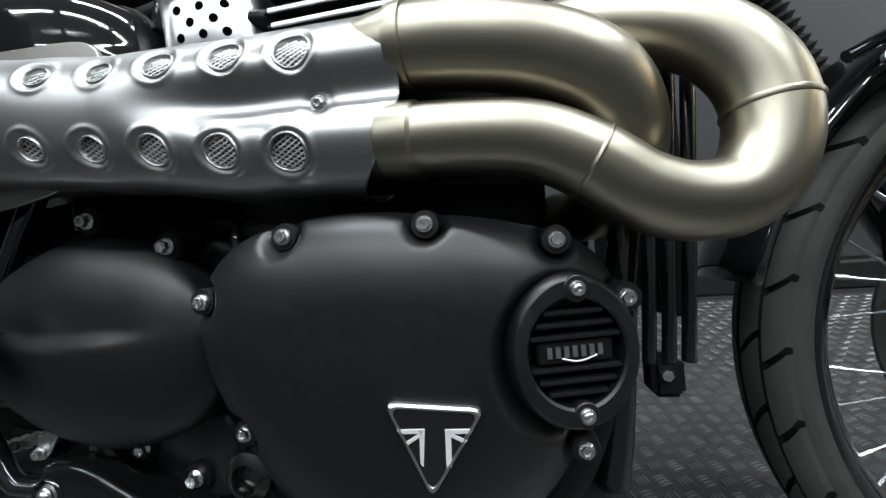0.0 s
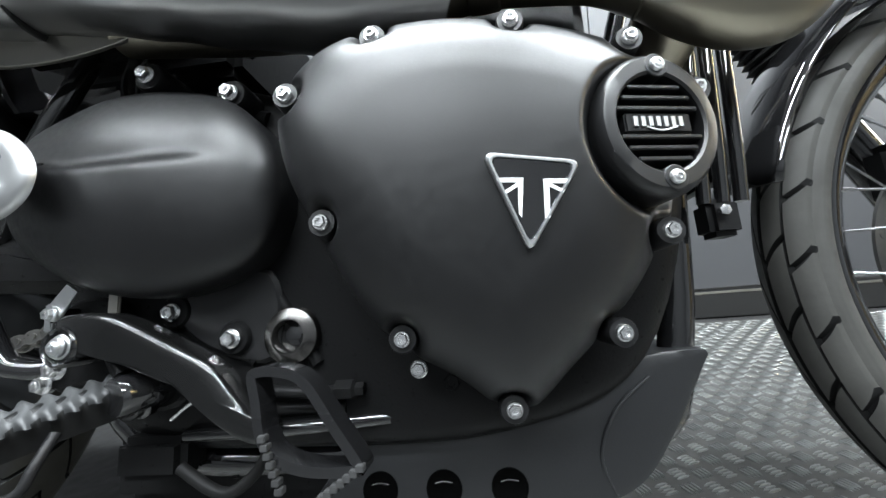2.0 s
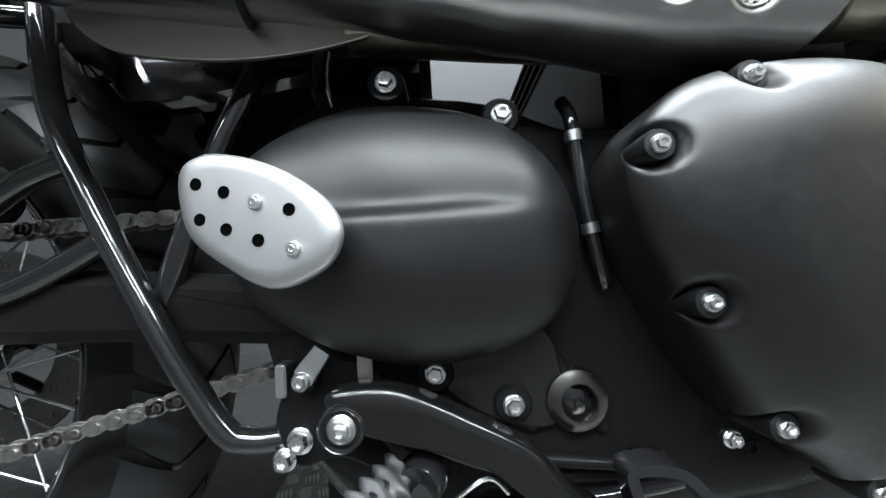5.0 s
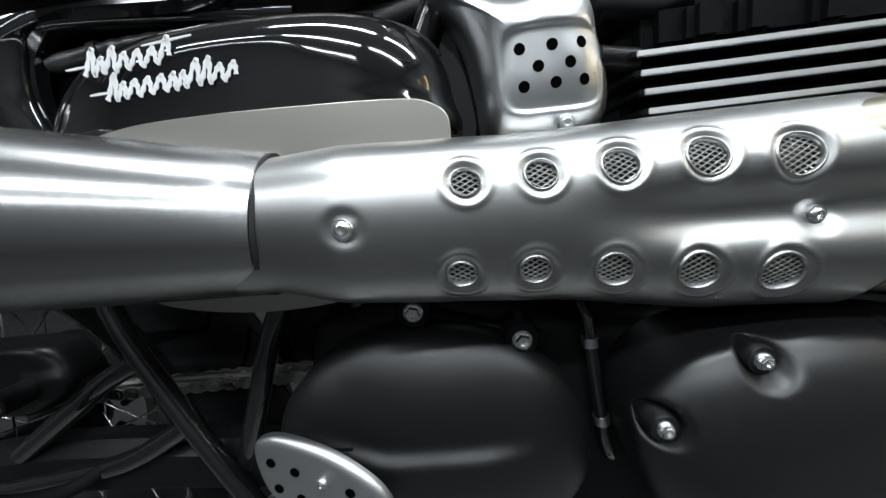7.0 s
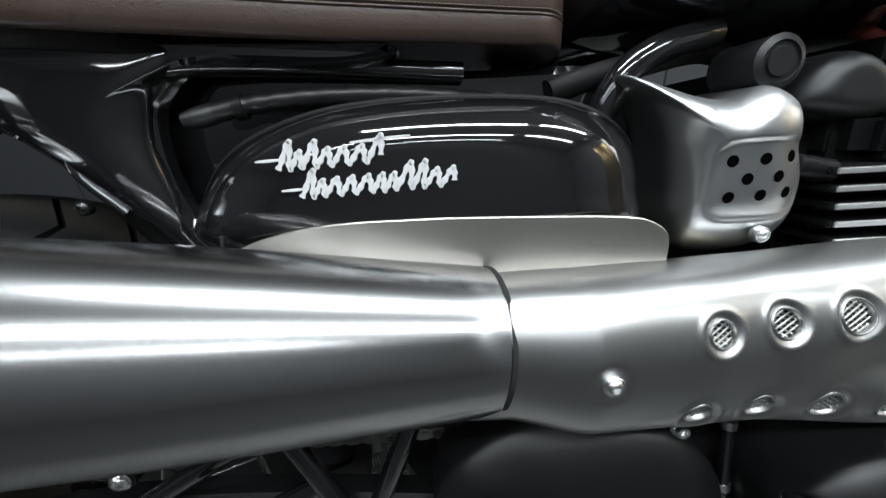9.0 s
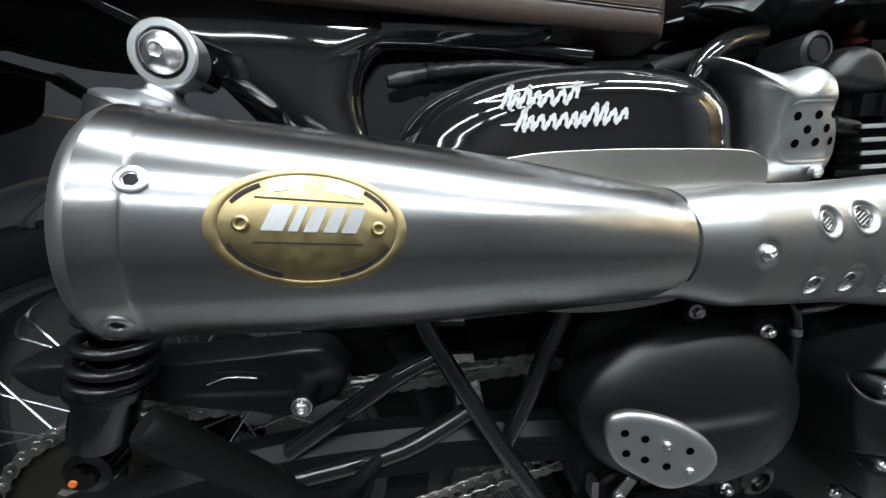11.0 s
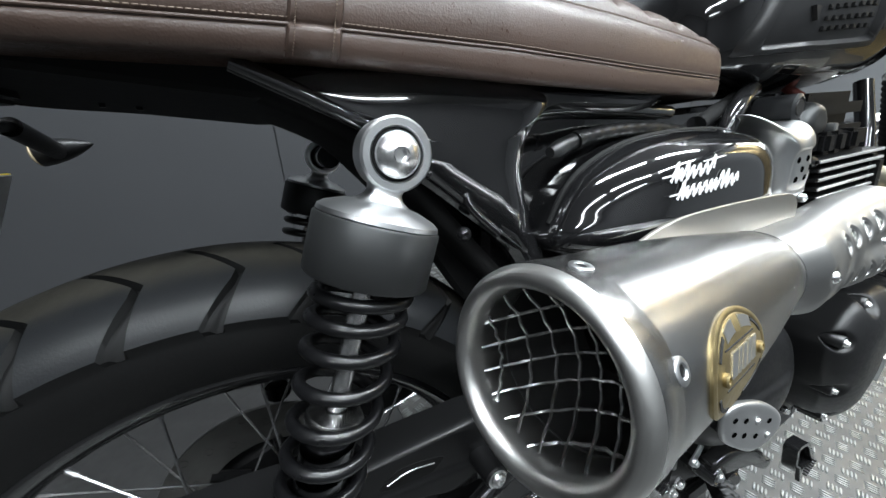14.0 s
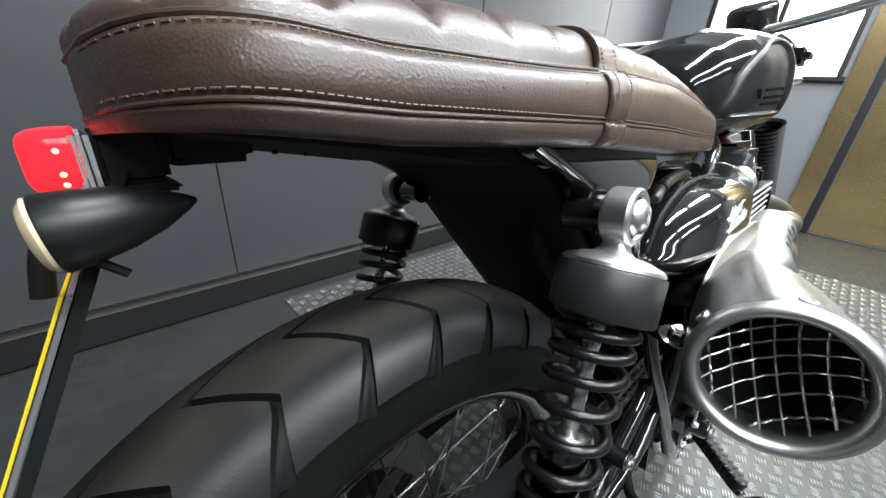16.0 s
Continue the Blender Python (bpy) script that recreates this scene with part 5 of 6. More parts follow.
# swinging arm, sprocket, chain
for y in (-0.112, 0.112):
    arm = B()
    ol = [tuple(q) for q in spline([(-0.045, 0.352), (0.06, 0.385), (0.20, 0.408), (0.36, 0.405), (0.52, 0.385), (0.545, 0.36), (0.52, 0.345), (0.36, 0.355), (0.20, 0.356), (0.06, 0.330), (-0.03, 0.300), (-0.055, 0.322)], 6, True)]
    plate(arm, ol, y + 0.014, y - 0.014, 0.010)
    part("swing_arm", arm, CAST, bike, "satin black swinging arm")
guard_out = [tuple(q) for q in spline([(0.003, 0.503), (0.020, 0.510), (0.055, 0.508), (0.126, 0.5005), (0.19, 0.4995), (0.238, 0.4985), (0.256, 0.488), (0.266, 0.464), (0.250, 0.446), (0.2165, 0.435), (0.1887, 0.4435), (0.15, 0.452), (0.10, 0.466), (0.056, 0.480), (0.022, 0.4815)], 6, True)]


def guard_relief(x, z):
    """A raised land along the lower edge and a stepped end round the bolt."""
    land = 1 / (1 + math.exp((z - 0.4655 + 0.10 * (x - 0.17)) / 0.0010)) / (1 + math.exp((0.13 - x) / 0.004))
    step = 1 / (1 + math.exp((0.2265 - x + 0.55 * max(0.0, 0.474 - z)) / 0.0010)) / (1 + math.exp((z - 0.4745) / 0.0010))
    return -0.0022 * land - 0.0034 * step


GUARDP = surface("dull_black_guard", (0.007, 0.007, 0.0073), 0.36, 0, vary=0.2, bump=0.15, bump_scale=600)
GUARDP.node_tree.nodes["Principled BSDF"].inputs["Specular IOR Level"].default_value = 0.28
chain_guard = part("chain_guard", dome(B(), guard_out, -0.103, -0.118, 0.02, 0.22, 40, 2.6, guard_relief), GUARDP, bike, "black plastic chain guard", 60)
# a flat black plate paints the dark of the slot
part("guard_slot", plate(B(), [tuple(q) for q in spline([(0.146, 0.4735), (0.156, 0.4845), (0.172, 0.4865), (0.200, 0.4800), (0.194, 0.4720), (0.184, 0.4685)], 5, True)], -0.112, -0.1184, 0.0005), FLATBLACK, chain_guard)
part("slot_rib", tube(B(), [(0.152, -0.1186, 0.4765), (0.170, -0.119, 0.4815), (0.192, -0.1186, 0.4775)], 0.0007, 6, 3), CHROME, chain_guard)
bolt(bike, (0.234, -0.146, 0.464), 0.0062, hexhead=False)
part("guard_lug", tube(B(), [(0.234, -0.145, 0.464), (0.234, -0.10, 0.464)], 0.010, 16, 1), PLASTIC, bike)
spk = B()
NTH = 42
inner = [(0.062 * math.cos(2 * math.pi * i / (NTH * 4)), 0.062 * math.sin(2 * math.pi * i / (NTH * 4))) for i in range(NTH * 4)]
outer = [((0.1035 + 0.0045 * math.cos(2 * math.pi * i / 4)) * math.cos(2 * math.pi * i / (NTH * 4)), (0.1035 + 0.0045 * math.cos(2 * math.pi * i / 4)) * math.sin(2 * math.pi * i / (NTH * 4))) for i in range(NTH * 4)]
rws = [[spk.verts.new((RA[0] + p[0], y, RA[2] + p[1])) for p in pts] for pts, y in ((inner, -0.088), (outer, -0.088), (outer, -0.094), (inner, -0.094))]
for i in range(4):
    ring_faces(spk, rws[i], rws[(i + 1) % 4])
OILY = surface("oily_brown_steel", (0.050, 0.045, 0.036), 0.48, 0.7, grain=0.08, vary=0.4, vary_scale=50)
sprocket = part("rear_sprocket", spk, OILY, rear_wheel, "steel rear sprocket", 30)
for i in range(5):
    a = 2 * math.pi * i / 5
    part("sprocket_arm", tube(B(), [(RA[0] + 0.03 * math.cos(a), -0.091, RA[2] + 0.03 * math.sin(a)), (RA[0] + 0.066 * math.cos(a), -0.091, RA[2] + 0.066 * math.sin(a))], 0.009, 8, 1), OILY, rear_wheel)
part("axle_plate", block(B(), (-0.010, -0.130, 0.302), (0.070, -0.127, 0.347), 0.001), CAST, bike)
part("axle_nut", lathe(B(), [(0, -0.012), (0.013, -0.012), (0.0145, -0.010), (0.0145, 0.004)], (0.046, -0.132, 0.330), (0, 1, 0), 6), CHROME, bike)
# chain links, each a waisted pair of side plates on two rollers
lk = B()
for y in (-0.0085, 0.0085):
    out = [(-0.0135 + 0.0062 * math.cos(a), 0.0062 * math.sin(a)) for a in [math.pi / 2 + math.pi * i / 6 for i in range(7)]] + [(-0.003, -0.0042), (0.003, -0.0042)] + [(0.0055 + 0.0062 * math.cos(a), 0.0062 * math.sin(a)) for a in [-math.pi / 2 + math.pi * i / 6 for i in range(7)]] + [(0.003, 0.0042), (-0.003, 0.0042)]
    plate(lk, out, y + 0.001, y - 0.001, 0.0003)
for x in (-0.0095, 0.0055):
    lathe(lk, [(0, -0.0108), (0.0028, -0.0108), (0.003, 0.0), (0.0028, 0.0108), (0, 0.0108)], (x, 0, 0), (0, 1, 0), 8)
lme = bpy.data.meshes.new("link")
bmesh.ops.recalc_face_normals(lk, faces=lk.faces)
lk.to_mesh(lme)
lk.free()
CHAINM = surface("oily_chain_steel", (0.36, 0.35, 0.33), 0.36, 0.9, grain=0.1, vary=0.35, vary_scale=90)
lme.materials.append(CHAINM)
chain = part("chain", tube(B(), [(0.05, -0.091, 0.436), (0.30, -0.091, 0.447), (0.55, -0.091, 0.44)], 0.0028, 6, 4), CHAINM, bike, "oily steel drive chain")
RUNS = [((0.04, 0.4365), (0.56, 0.447)), ((0.055, 0.2235), (0.56, 0.345))]
for (xa, za), (xb, zb) in RUNS:
    L = math.hypot(xb - xa, zb - za)
    ang = math.degrees(math.atan2(zb - za, xb - xa))
    for i in range(int(L / 0.0155)):
        f = (i + 0.5) * 0.0155 / L
        ob = new("link", lme)
        ob.parent = chain
        ob.matrix_basis = pose(xa + (xb - xa) * f, -0.091, za + (zb - za) * f, 0, -ang, 0)
for i in range(22):
    a = radians(92 + i * 8.4)
    ob = new("link", lme)
    ob.parent = chain
    ob.matrix_basis = pose(RA[0] + 0.1065 * math.cos(a), -0.091, RA[2] + 0.1065 * math.sin(a), 0, -math.degrees(a) - 90, 0)

# ---- rear shocks ----
SMOKED = surface("smoked_chrome", (0.10, 0.10, 0.105), 0.14, 1.0, vary=0.15, vary_scale=40)


def shock(y, top, bottom, outer):
    T, Bm = Vector((top[0], y, top[1])), Vector((bottom[0], y, bottom[1]))
    d = (Bm - T).normalized()
    L = (Bm - T).length
    s = part("rear_shock", lathe(B(), [(0, 0.0275), (0.014, 0.0275), (0.022, 0.0290), (0.0315, 0.0325), (0.0348, 0.0350), (0.0352, 0.0375), (0.033, 0.0385)], T, d, 48), ALLOY, bike, "rear shock absorber with a black coil spring")
    eye = B()
    ax = Vector((0, outer, 0))
    lathe(eye, [(0.0146, 0.0085), (0.0156, 0.0098), (0.0192, 0.0098), (0.0206, 0.0082), (0.0206, -0.0082), (0.0192, -0.0098), (0.0156, -0.0098), (0.0146, -0.0085)], T, ax, 48, True)
    # the forged neck, waisted between the eye and the cap
    across = ax.cross(d).normalized()
    neck = []
    for h, hw, th in ((0.0150, 0.0125, 0.0088), (0.0185, 0.0102, 0.0086), (0.0215, 0.0096, 0.0086), (0.0245, 0.0110, 0.0096), (0.0275, 0.0150, 0.0125), (0.0295, 0.0190, 0.0165)):
        neck.append([eye.verts.new(T + d * h + across * math.copysign(abs(math.cos(k * math.pi / 10)) ** 0.6, math.cos(k * math.pi / 10)) * hw + ax * math.copysign(abs(math.sin(k * math.pi / 10)) ** 0.6, math.sin(k * math.pi / 10)) * th) for k in range(20)])
    for a, b in zip(neck, neck[1:]):
        ring_faces(eye, a, b)
    eye.faces.new(neck[0])
    eye.faces.new(neck[-1])
    part("eye", eye, ALLOY, s)
    part("bush", lathe(B(), [(0.0146, 0.007), (0.0125, 0.009), (0.012, 0.009), (0.011, 0.007), (0, 0.007)], T, ax, 32), RUBBER_SOFT, s)
    part("top_bolt", lathe(B(), [(0.0128, 0.006), (0.0128, 0.0105), (0.012, 0.0115), (0.0095, 0.0145), (0.0045, 0.016)], T, ax, 32), CHROME, s)
    part("socket", lathe(B(), [(0.0047, 0.016), (0.0038, 0.0158), (0.0034, 0.012), (0, 0.012)], T, ax, 6), CHROME, s)
    part("dust_cover", lathe(B(), [(0.031, 0.0375), (0.0358, 0.0382), (0.0366, 0.0396), (0.0366, 0.0705), (0.0358, 0.0718), (0.032, 0.0718), (0.032, 0.05)], T, d, 48), GRAPHITE, s, "graphite sleeve over the spring")
    side = d.orthogonal().normalized()
    oth = d.cross(side)
    pts = []
    turns, s0, s1 = 9.5, 0.071, L - 0.072
    for i in range(int(turns * 22) + 1):
        f = i / (turns * 22)
        g = f - 0.045 * math.sin(2 * math.pi * f * 1.0) * 1.3
        a = 2 * math.pi * turns * f
        pts.append(T + d * (s0 + (s1 - s0) * g) + (side * math.cos(a) + oth * math.sin(a)) * (0.0272 - 0.0042 * f))
    part("spring", tube(B(), pts, 0.0040, 10, 1), SPRINGM, s, "satin black coil spring")
    part("rod", tube(B(), [T + d * 0.07, T + d * 0.17], 0.0062, 16, 1), CHROME, s)
    part("bump_seat", lathe(B(), [(0.007, 0.158), (0.0165, 0.160), (0.018, 0.163), (0.018, 0.167), (0.0155, 0.170)], T, d, 32), CHROME, s)
    part("damper_body", lathe(B(), [(0.0165, 0.168), (0.017, 0.172), (0.017, L - 0.08), (0.016, L - 0.078)], T, d, 32), SMOKED, s)
    part("spring_seat", lathe(B(), [(0.017, L - 0.079), (0.0268, L - 0.078), (0.0278, L - 0.074), (0.0270, L - 0.069), (0.0215, L - 0.067), (0.0212, L - 0.03), (0.018, L - 0.022), (0.0, L - 0.02)], T, d, 40), SMOKED, s)
    low = B()
    lathe(low, [(0, 0.016), (0.010, 0.016), (0.011, 0.012), (0.017, 0.010), (0.017, -0.012), (0, -0.012)], Bm, ax, 28)
    part("lower_mount", low, SMOKED, s)


shock(-0.137, (0.183, 0.723), (0.071, 0.430), -1)
part("paint_dab", lathe(B(), [(0.003, 0.0), (0.0028, 0.001), (0, 0.0012)], (0.071, -0.1585, 0.432), (0, -1, 0), 12), ORANGE, bike)
shock(0.142, (0.183, 0.721), (0.071, 0.430), 1)

# ---- rear frame under the seat ----
gus = [tuple(q) for q in spline([(0.115, 0.776), (0.145, 0.757), (0.175, 0.740), (0.195, 0.714), (0.214, 0.700), (0.246, 0.672), (0.283, 0.637), (0.302, 0.60), (0.330, 0.560), (0.348, 0.565), (0.323, 0.62), (0.304, 0.66), (0.298, 0.70), (0.307, 0.728), (0.337, 0.742), (0.43, 0.738), (0.45, 0.752), (0.30, 0.768), (0.20, 0.776)], 7, True)]
for y0, y1 in ((-0.092, -0.108), (0.092, 0.108)):
    part("frame_gusset", plate(B(), gus, y0, y1, 0.006), GLOSS, bike, "gloss black rear frame gusset")
for y in (-0.118, 0.118):
    part("shock_mount", tube(B(), [(0.183, y * 1.05, 0.721), (0.183, y * 0.8, 0.721)], 0.0125, 24, 1), GLOSS, bike)
    rod("seat_rail", [(0.112, y * 0.92, 0.776), (0.145, y * 0.925, 0.759), (0.178, y * 0.93, 0.741)], 0.005, GLOSS)
rod("gusset_fold", [(0.335, -0.100, 0.570), (0.300, -0.103, 0.635), (0.280, -0.104, 0.685), (0.283, -0.104, 0.722), (0.302, -0.102, 0.741), (0.36, -0.095, 0.744), (0.50, -0.085, 0.735)], 0.0065, GLOSS)
part("inner_panel", plate(B(), [tuple(q) for q in spline([(0.29, 0.56), (0.285, 0.72), (0.32, 0.745), (0.50, 0.738), (0.60, 0.735), (0.625, 0.70), (0.62, 0.60), (0.45, 0.55)], 5, True)], -0.06, -0.078, 0.006), GLOSS, bike, "gloss black panel behind the side cover")
part("gusset_face", dome(B(), [tuple(q) for q in spline([(0.130, 0.768), (0.20, 0.774), (0.27, 0.768), (0.316, 0.758), (0.322, 0.746), (0.305, 0.731), (0.296, 0.70), (0.302, 0.662), (0.302, 0.628), (0.285, 0.640), (0.246, 0.676), (0.214, 0.704), (0.196, 0.717), (0.174, 0.742)], 8, True)], -0.104, -0.1165, 0.01, 0.75, 24, 2.0), GLOSS, bike, "pressed gloss black gusset face", 70)
part("liner_panel", plate(B(), [tuple(q) for q in spline([(0.20, 0.70), (0.26, 0.735), (0.34, 0.70), (0.36, 0.60), (0.34, 0.53), (0.28, 0.56), (0.235, 0.63)], 5, True)], -0.04, -0.052, 0.004), FLATBLACK, bike)
rod("pocket_edge", [(0.215, -0.108, 0.708), (0.236, -0.111, 0.715), (0.248, -0.111, 0.705), (0.244, -0.110, 0.684), (0.27, -0.110, 0.655)], 0.0035, GLOSS)
for p, r in (((0.262, -0.109, 0.695), 0.006), ((0.265, -0.109, 0.755), 0.0035), ((0.24, -0.109, 0.66), 0.004)):
    bolt(bike, p, r, hexhead=False, material=FRAME)
part("under_tray", plate(B(), [(-0.062, 0.797), (-0.062, 0.789), (0.02, 0.778), (0.118, 0.762), (0.30, 0.752), (0.42, 0.744), (0.45, 0.762), (0.2, 0.778)], 0.128, -0.088, 0.003), FLATBLACK, bike)
for x, z in ((0.012, 0.779), (0.035, 0.776)):
    part("tray_clip", tube(B(), [(x, 0.05, z + 0.004), (x, 0.05, z - 0.003)], 0.0022, 10, 1), PLASTIC, bike)
fen = B()
rows = []
for px_, pz_ in spline([(0.075, 0.774), (0.118, 0.761), (0.165, 0.735), (0.197, 0.700), (0.234, 0.652), (0.286, 0.585), (0.352, 0.500)], 6):
    rows.append([fen.verts.new((px_ + 0.010 * (abs(y) / 0.1) ** 2, y, pz_)) for y in (-0.088, -0.06, -0.02, 0.02, 0.06, 0.105, 0.125)])
for a, b in zip(rows, rows[1:]):
    for j in range(6):
        fen.faces.new((a[j], a[j + 1], b[j + 1], b[j]))
ob = part("inner_fender", fen, FLATBLACK, bike, "black plastic inner mudguard")
so = ob.modifiers.new("thickness", "SOLIDIFY")
so.thickness, so.offset = 0.012, 1
part("battery_box", block(B(), (0.40, -0.085, 0.56), (0.60, 0.09, 0.70), 0.01), PLASTIC, bike)

part("inner_guard", plate(B(), [tuple(q) for q in spline([(0.352, 0.56), (0.52, 0.570), (0.62, 0.545), (0.72, 0.535), (0.72, 0.46), (0.60, 0.42), (0.57, 0.27), (0.47, 0.25), (0.425, 0.30), (0.405, 0.40), (0.385, 0.49)], 6, True)], 0.010, -0.004, 0.004), FLATBLACK, bike, "flat black plastic guard behind the chain")

# ---- seat ----
def lerp_table(tab, x):
    if x <= tab[0][0]:
        return tab[0][1]
    for (a, va), (b, vb) in zip(tab, tab[1:]):
        if x <= b:
            t = (x - a) / (b - a)
            return va + (vb - va) * t
    return tab[-1][1]


ZB = [(-0.09, 0.7905), (-0.05, 0.7865), (0.0, 0.7805), (0.05, 0.7775), (0.14, 0.7725), (0.28, 0.760), (0.415, 0.752), (0.52, 0.748), (0.58, 0.745)]
ZP = [(-0.09, 0.7965), (-0.05, 0.7955), (0.0, 0.7915), (0.05, 0.7895), (0.14, 0.7865), (0.28, 0.779), (0.415, 0.7705), (0.52, 0.765), (0.58, 0.762)]
ZS = [(-0.09, 0.8185), (-0.06, 0.8185), (-0.03, 0.817), (0.0, 0.815), (0.05, 0.8145), (0.1, 0.815), (0.2, 0.818), (0.3, 0.8165), (0.4, 0.810), (0.5, 0.801), (0.55, 0.795), (0.58, 0.790)]
ZT = [(-0.09, 0.823), (-0.08, 0.828), (-0.05, 0.836), (0.0, 0.843), (0.1, 0.848), (0.2, 0.849), (0.3, 0.846), (0.4, 0.836), (0.5, 0.822), (0.55, 0.809), (0.58, 0.797)]
WD = [(-0.02, 0.134), (0.05, 0.137), (0.15, 0.137), (0.27, 0.131), (0.40, 0.117), (0.52, 0.104), (0.575, 0.099)]
X0, X1 = -0.084, 0.578


def seat_w(x):
    w = lerp_table(WD, x)
    if x < -0.025:
        w *= math.sqrt(max(0, 1 - ((-0.025 - x) / 0.0595) ** 2.6))
    if x > 0.545:
        w *= math.sqrt(max(0, 1 - ((x - 0.545) / 0.0335) ** 3))
    return w


def seat_sec(x):
    return seat_w(x), lerp_table(ZB, x), lerp_table(ZP, x), lerp_table(ZS, x), lerp_table(ZT, x)


def seat_pts(x):
    w, zb, zp, zs, zt = seat_sec(x)
    key = [(0, zb + 0.004), (0.86, zb + 0.003), (0.955, zb), (0.995, zb + 0.005), (1.0, zp - 0.002), (0.985, zp), (0.997, zp + 0.003), (1.0, zp + (zs - zp) * 0.35), (0.985, zp + (zs - zp) * 0.7), (0.945, zs - 0.002), (0.925, zs - 0.0012), (0.905, zs + 0.0006), (0.865, zs + (zt - zs) * 0.42), (0.74, zs + (zt - zs) * 0.80), (0.45, zs + (zt - zs) * 0.97), (0, zt)]
    return [(f * w, z) for f, z in key]


def tuft(x, y, w):
    """Depth of the quilted channels: across the seat, and two along it."""
    t = ((x + 0.015) / 0.046) % 1.0
    d = min(t, 1 - t) * 0.046
    u = abs(y) / max(w, 1e-4)
    inn = 1 / (1 + math.exp((u - 0.865) / 0.012))
    return inn * (0.0060 * math.exp(-abs(d) / 0.0045) - 0.0020 + 0.003 * math.exp(-(abs(abs(y) - 0.045) / 0.004) ** 2))


sb = B()
NX = 300
rows = []
for i in range(NX + 1):
    f = i / NX
    x = X0 + (X1 - X0) * (0.5 - 0.5 * math.cos(math.pi * f)) * 0.35 + (X1 - X0) * f * 0.65
    half = spline([(a, b) for a, b in seat_pts(x)], 4)
    w = seat_w(x)
    prow = []
    for q in half:
        z = q[1] - (tuft(x, q[0], w) if q[1] > seat_sec(x)[3] else 0)
        prow.append((q[0], z))
    full = [(-y, z) for y, z in prow] + [(y, z) for y, z in reversed(prow[1:-1])]
    rows.append([sb.verts.new((x, y, z)) for y, z in full])
for a, b in zip(rows, rows[1:]):
    ring_faces(sb, a, b)
seat = part("seat", sb, LEATHER, bike, "brown leather bench seat with quilted top and stitching", 75)


def seat_line(frac, dz_sel, side=-1, x0=-0.0838, x1=0.5775, n=90):
    out = []
    for i in range(n + 1):
        x = x0 + (x1 - x0) * i / n
        w, zb, zp, zs, zt = seat_sec(x)
        out.append((x, side * frac * w, {"p": zp, "s": zs}[dz_sel]))
    return out


for side in (-1, 1):
    part("piping", tube(B(), seat_line(0.998, "p", side), 0.0009, 8, 1), LEATHER, seat, "dark piping along the seat's edge")
    part("top_welt", tube(B(), seat_line(0.918, "s", side), 0.0013, 8, 1), LEATHER, seat)
st = B()
for frac, sel, dz, sp_ in ((1.000, "p", 0.0026, 0.0030), (0.962, "s", -0.0030, 0.0030)):
    x = -0.079
    while x < 0.572:
        w, zb, zp, zs, zt = seat_sec(x)
        z = (zp if sel == "p" else zs) + dz
        y = -w * frac - 0.0002
        x2 = x + 0.0020
        w2, _, zp2, zs2, _ = seat_sec(x2)
        tube(st, [(x, y, z), (x2, -w2 * frac - 0.0002, (zp2 if sel == "p" else zs2) + dz)], 0.00036, 5, 1)
        x += sp_
tagged(part("stitching", st, THREAD, seat, "tan thread stitching"), kind="stuff")
# strap across the seat
sx = B()
rows = []
for xx in (0.138, 0.1395, 0.1625, 0.164):
    edge = 0.0008 if xx in (0.138, 0.164) else 0.0034
    half = spline([(a, b) for a, b in seat_pts(xx)][2:], 4)
    rows.append([sx.verts.new((xx + (q[1] - 0.78) * 0.25, -(q[0] + edge * (1 if q[0] > 0.02 else 0)), q[1] + (edge if q[0] < 0.9 * seat_w(xx) else 0))) for q in half])
for a, b in zip(rows, rows[1:]):
    for j in range(len(a) - 1):
        sx.faces.new((a[j], a[j + 1], b[j + 1], b[j]))
strap = part("strap", sx, LEATHER, seat, "brown leather strap across the seat", 60)
mo = strap.modifiers.new("thickness", "SOLIDIFY")
mo.thickness = 0.002
ss = B()
for xx in (0.1418, 0.1602):
    half = spline([(a, b) for a, b in seat_pts(xx)][2:], 10)
    for j in range(0, len(half) - 2, 2):
        p, q = half[j], half[j + 1]
        if p[0] < 0.05:
            continue
        tube(ss, [(xx + (p[1] - 0.78) * 0.25, -(p[0] + 0.0046), p[1] + 0.001), (xx + (q[1] - 0.78) * 0.25, -(q[0] + 0.0046), q[1] + 0.001)], 0.0004, 5, 1)
tagged(part("strap_stitching", ss, THREAD, strap), kind="stuff")

# ribbed breather hose and its grey union above the side cover
hose_line = spline([(0.335, -0.106, 0.7145), (0.365, -0.102, 0.7200), (0.41, -0.097, 0.7230), (0.47, -0.089, 0.7215), (0.53, -0.078, 0.7150), (0.57, -0.070, 0.7060)], 26)
HOSEM = surface("dull_black_hose", (0.009, 0.009, 0.0095), 0.38, 0, vary=0.25, vary_scale=60)
breather = part("breather_hose", tube(B(), hose_line, [0.0064 if k < 22 else 0.0062 + 0.0004 * math.sin(k * 0.75) for k in range(len(hose_line))], 16, 1), HOSEM, bike, "black corrugated breather hose")
part("hose_union", tube(B(), [(0.321, -0.110, 0.7115), (0.330, -0.108, 0.7130), (0.339, -0.1055, 0.7153)], [0.0044, 0.0066, 0.0066], 14, 3), GRAPHITE, breather, "grey plastic hose union")
part("hose_collar", tube(B(), [(0.352, -0.104, 0.7177), (0.358, -0.103, 0.7188)], 0.0080, 16, 1), PLASTIC, breather)
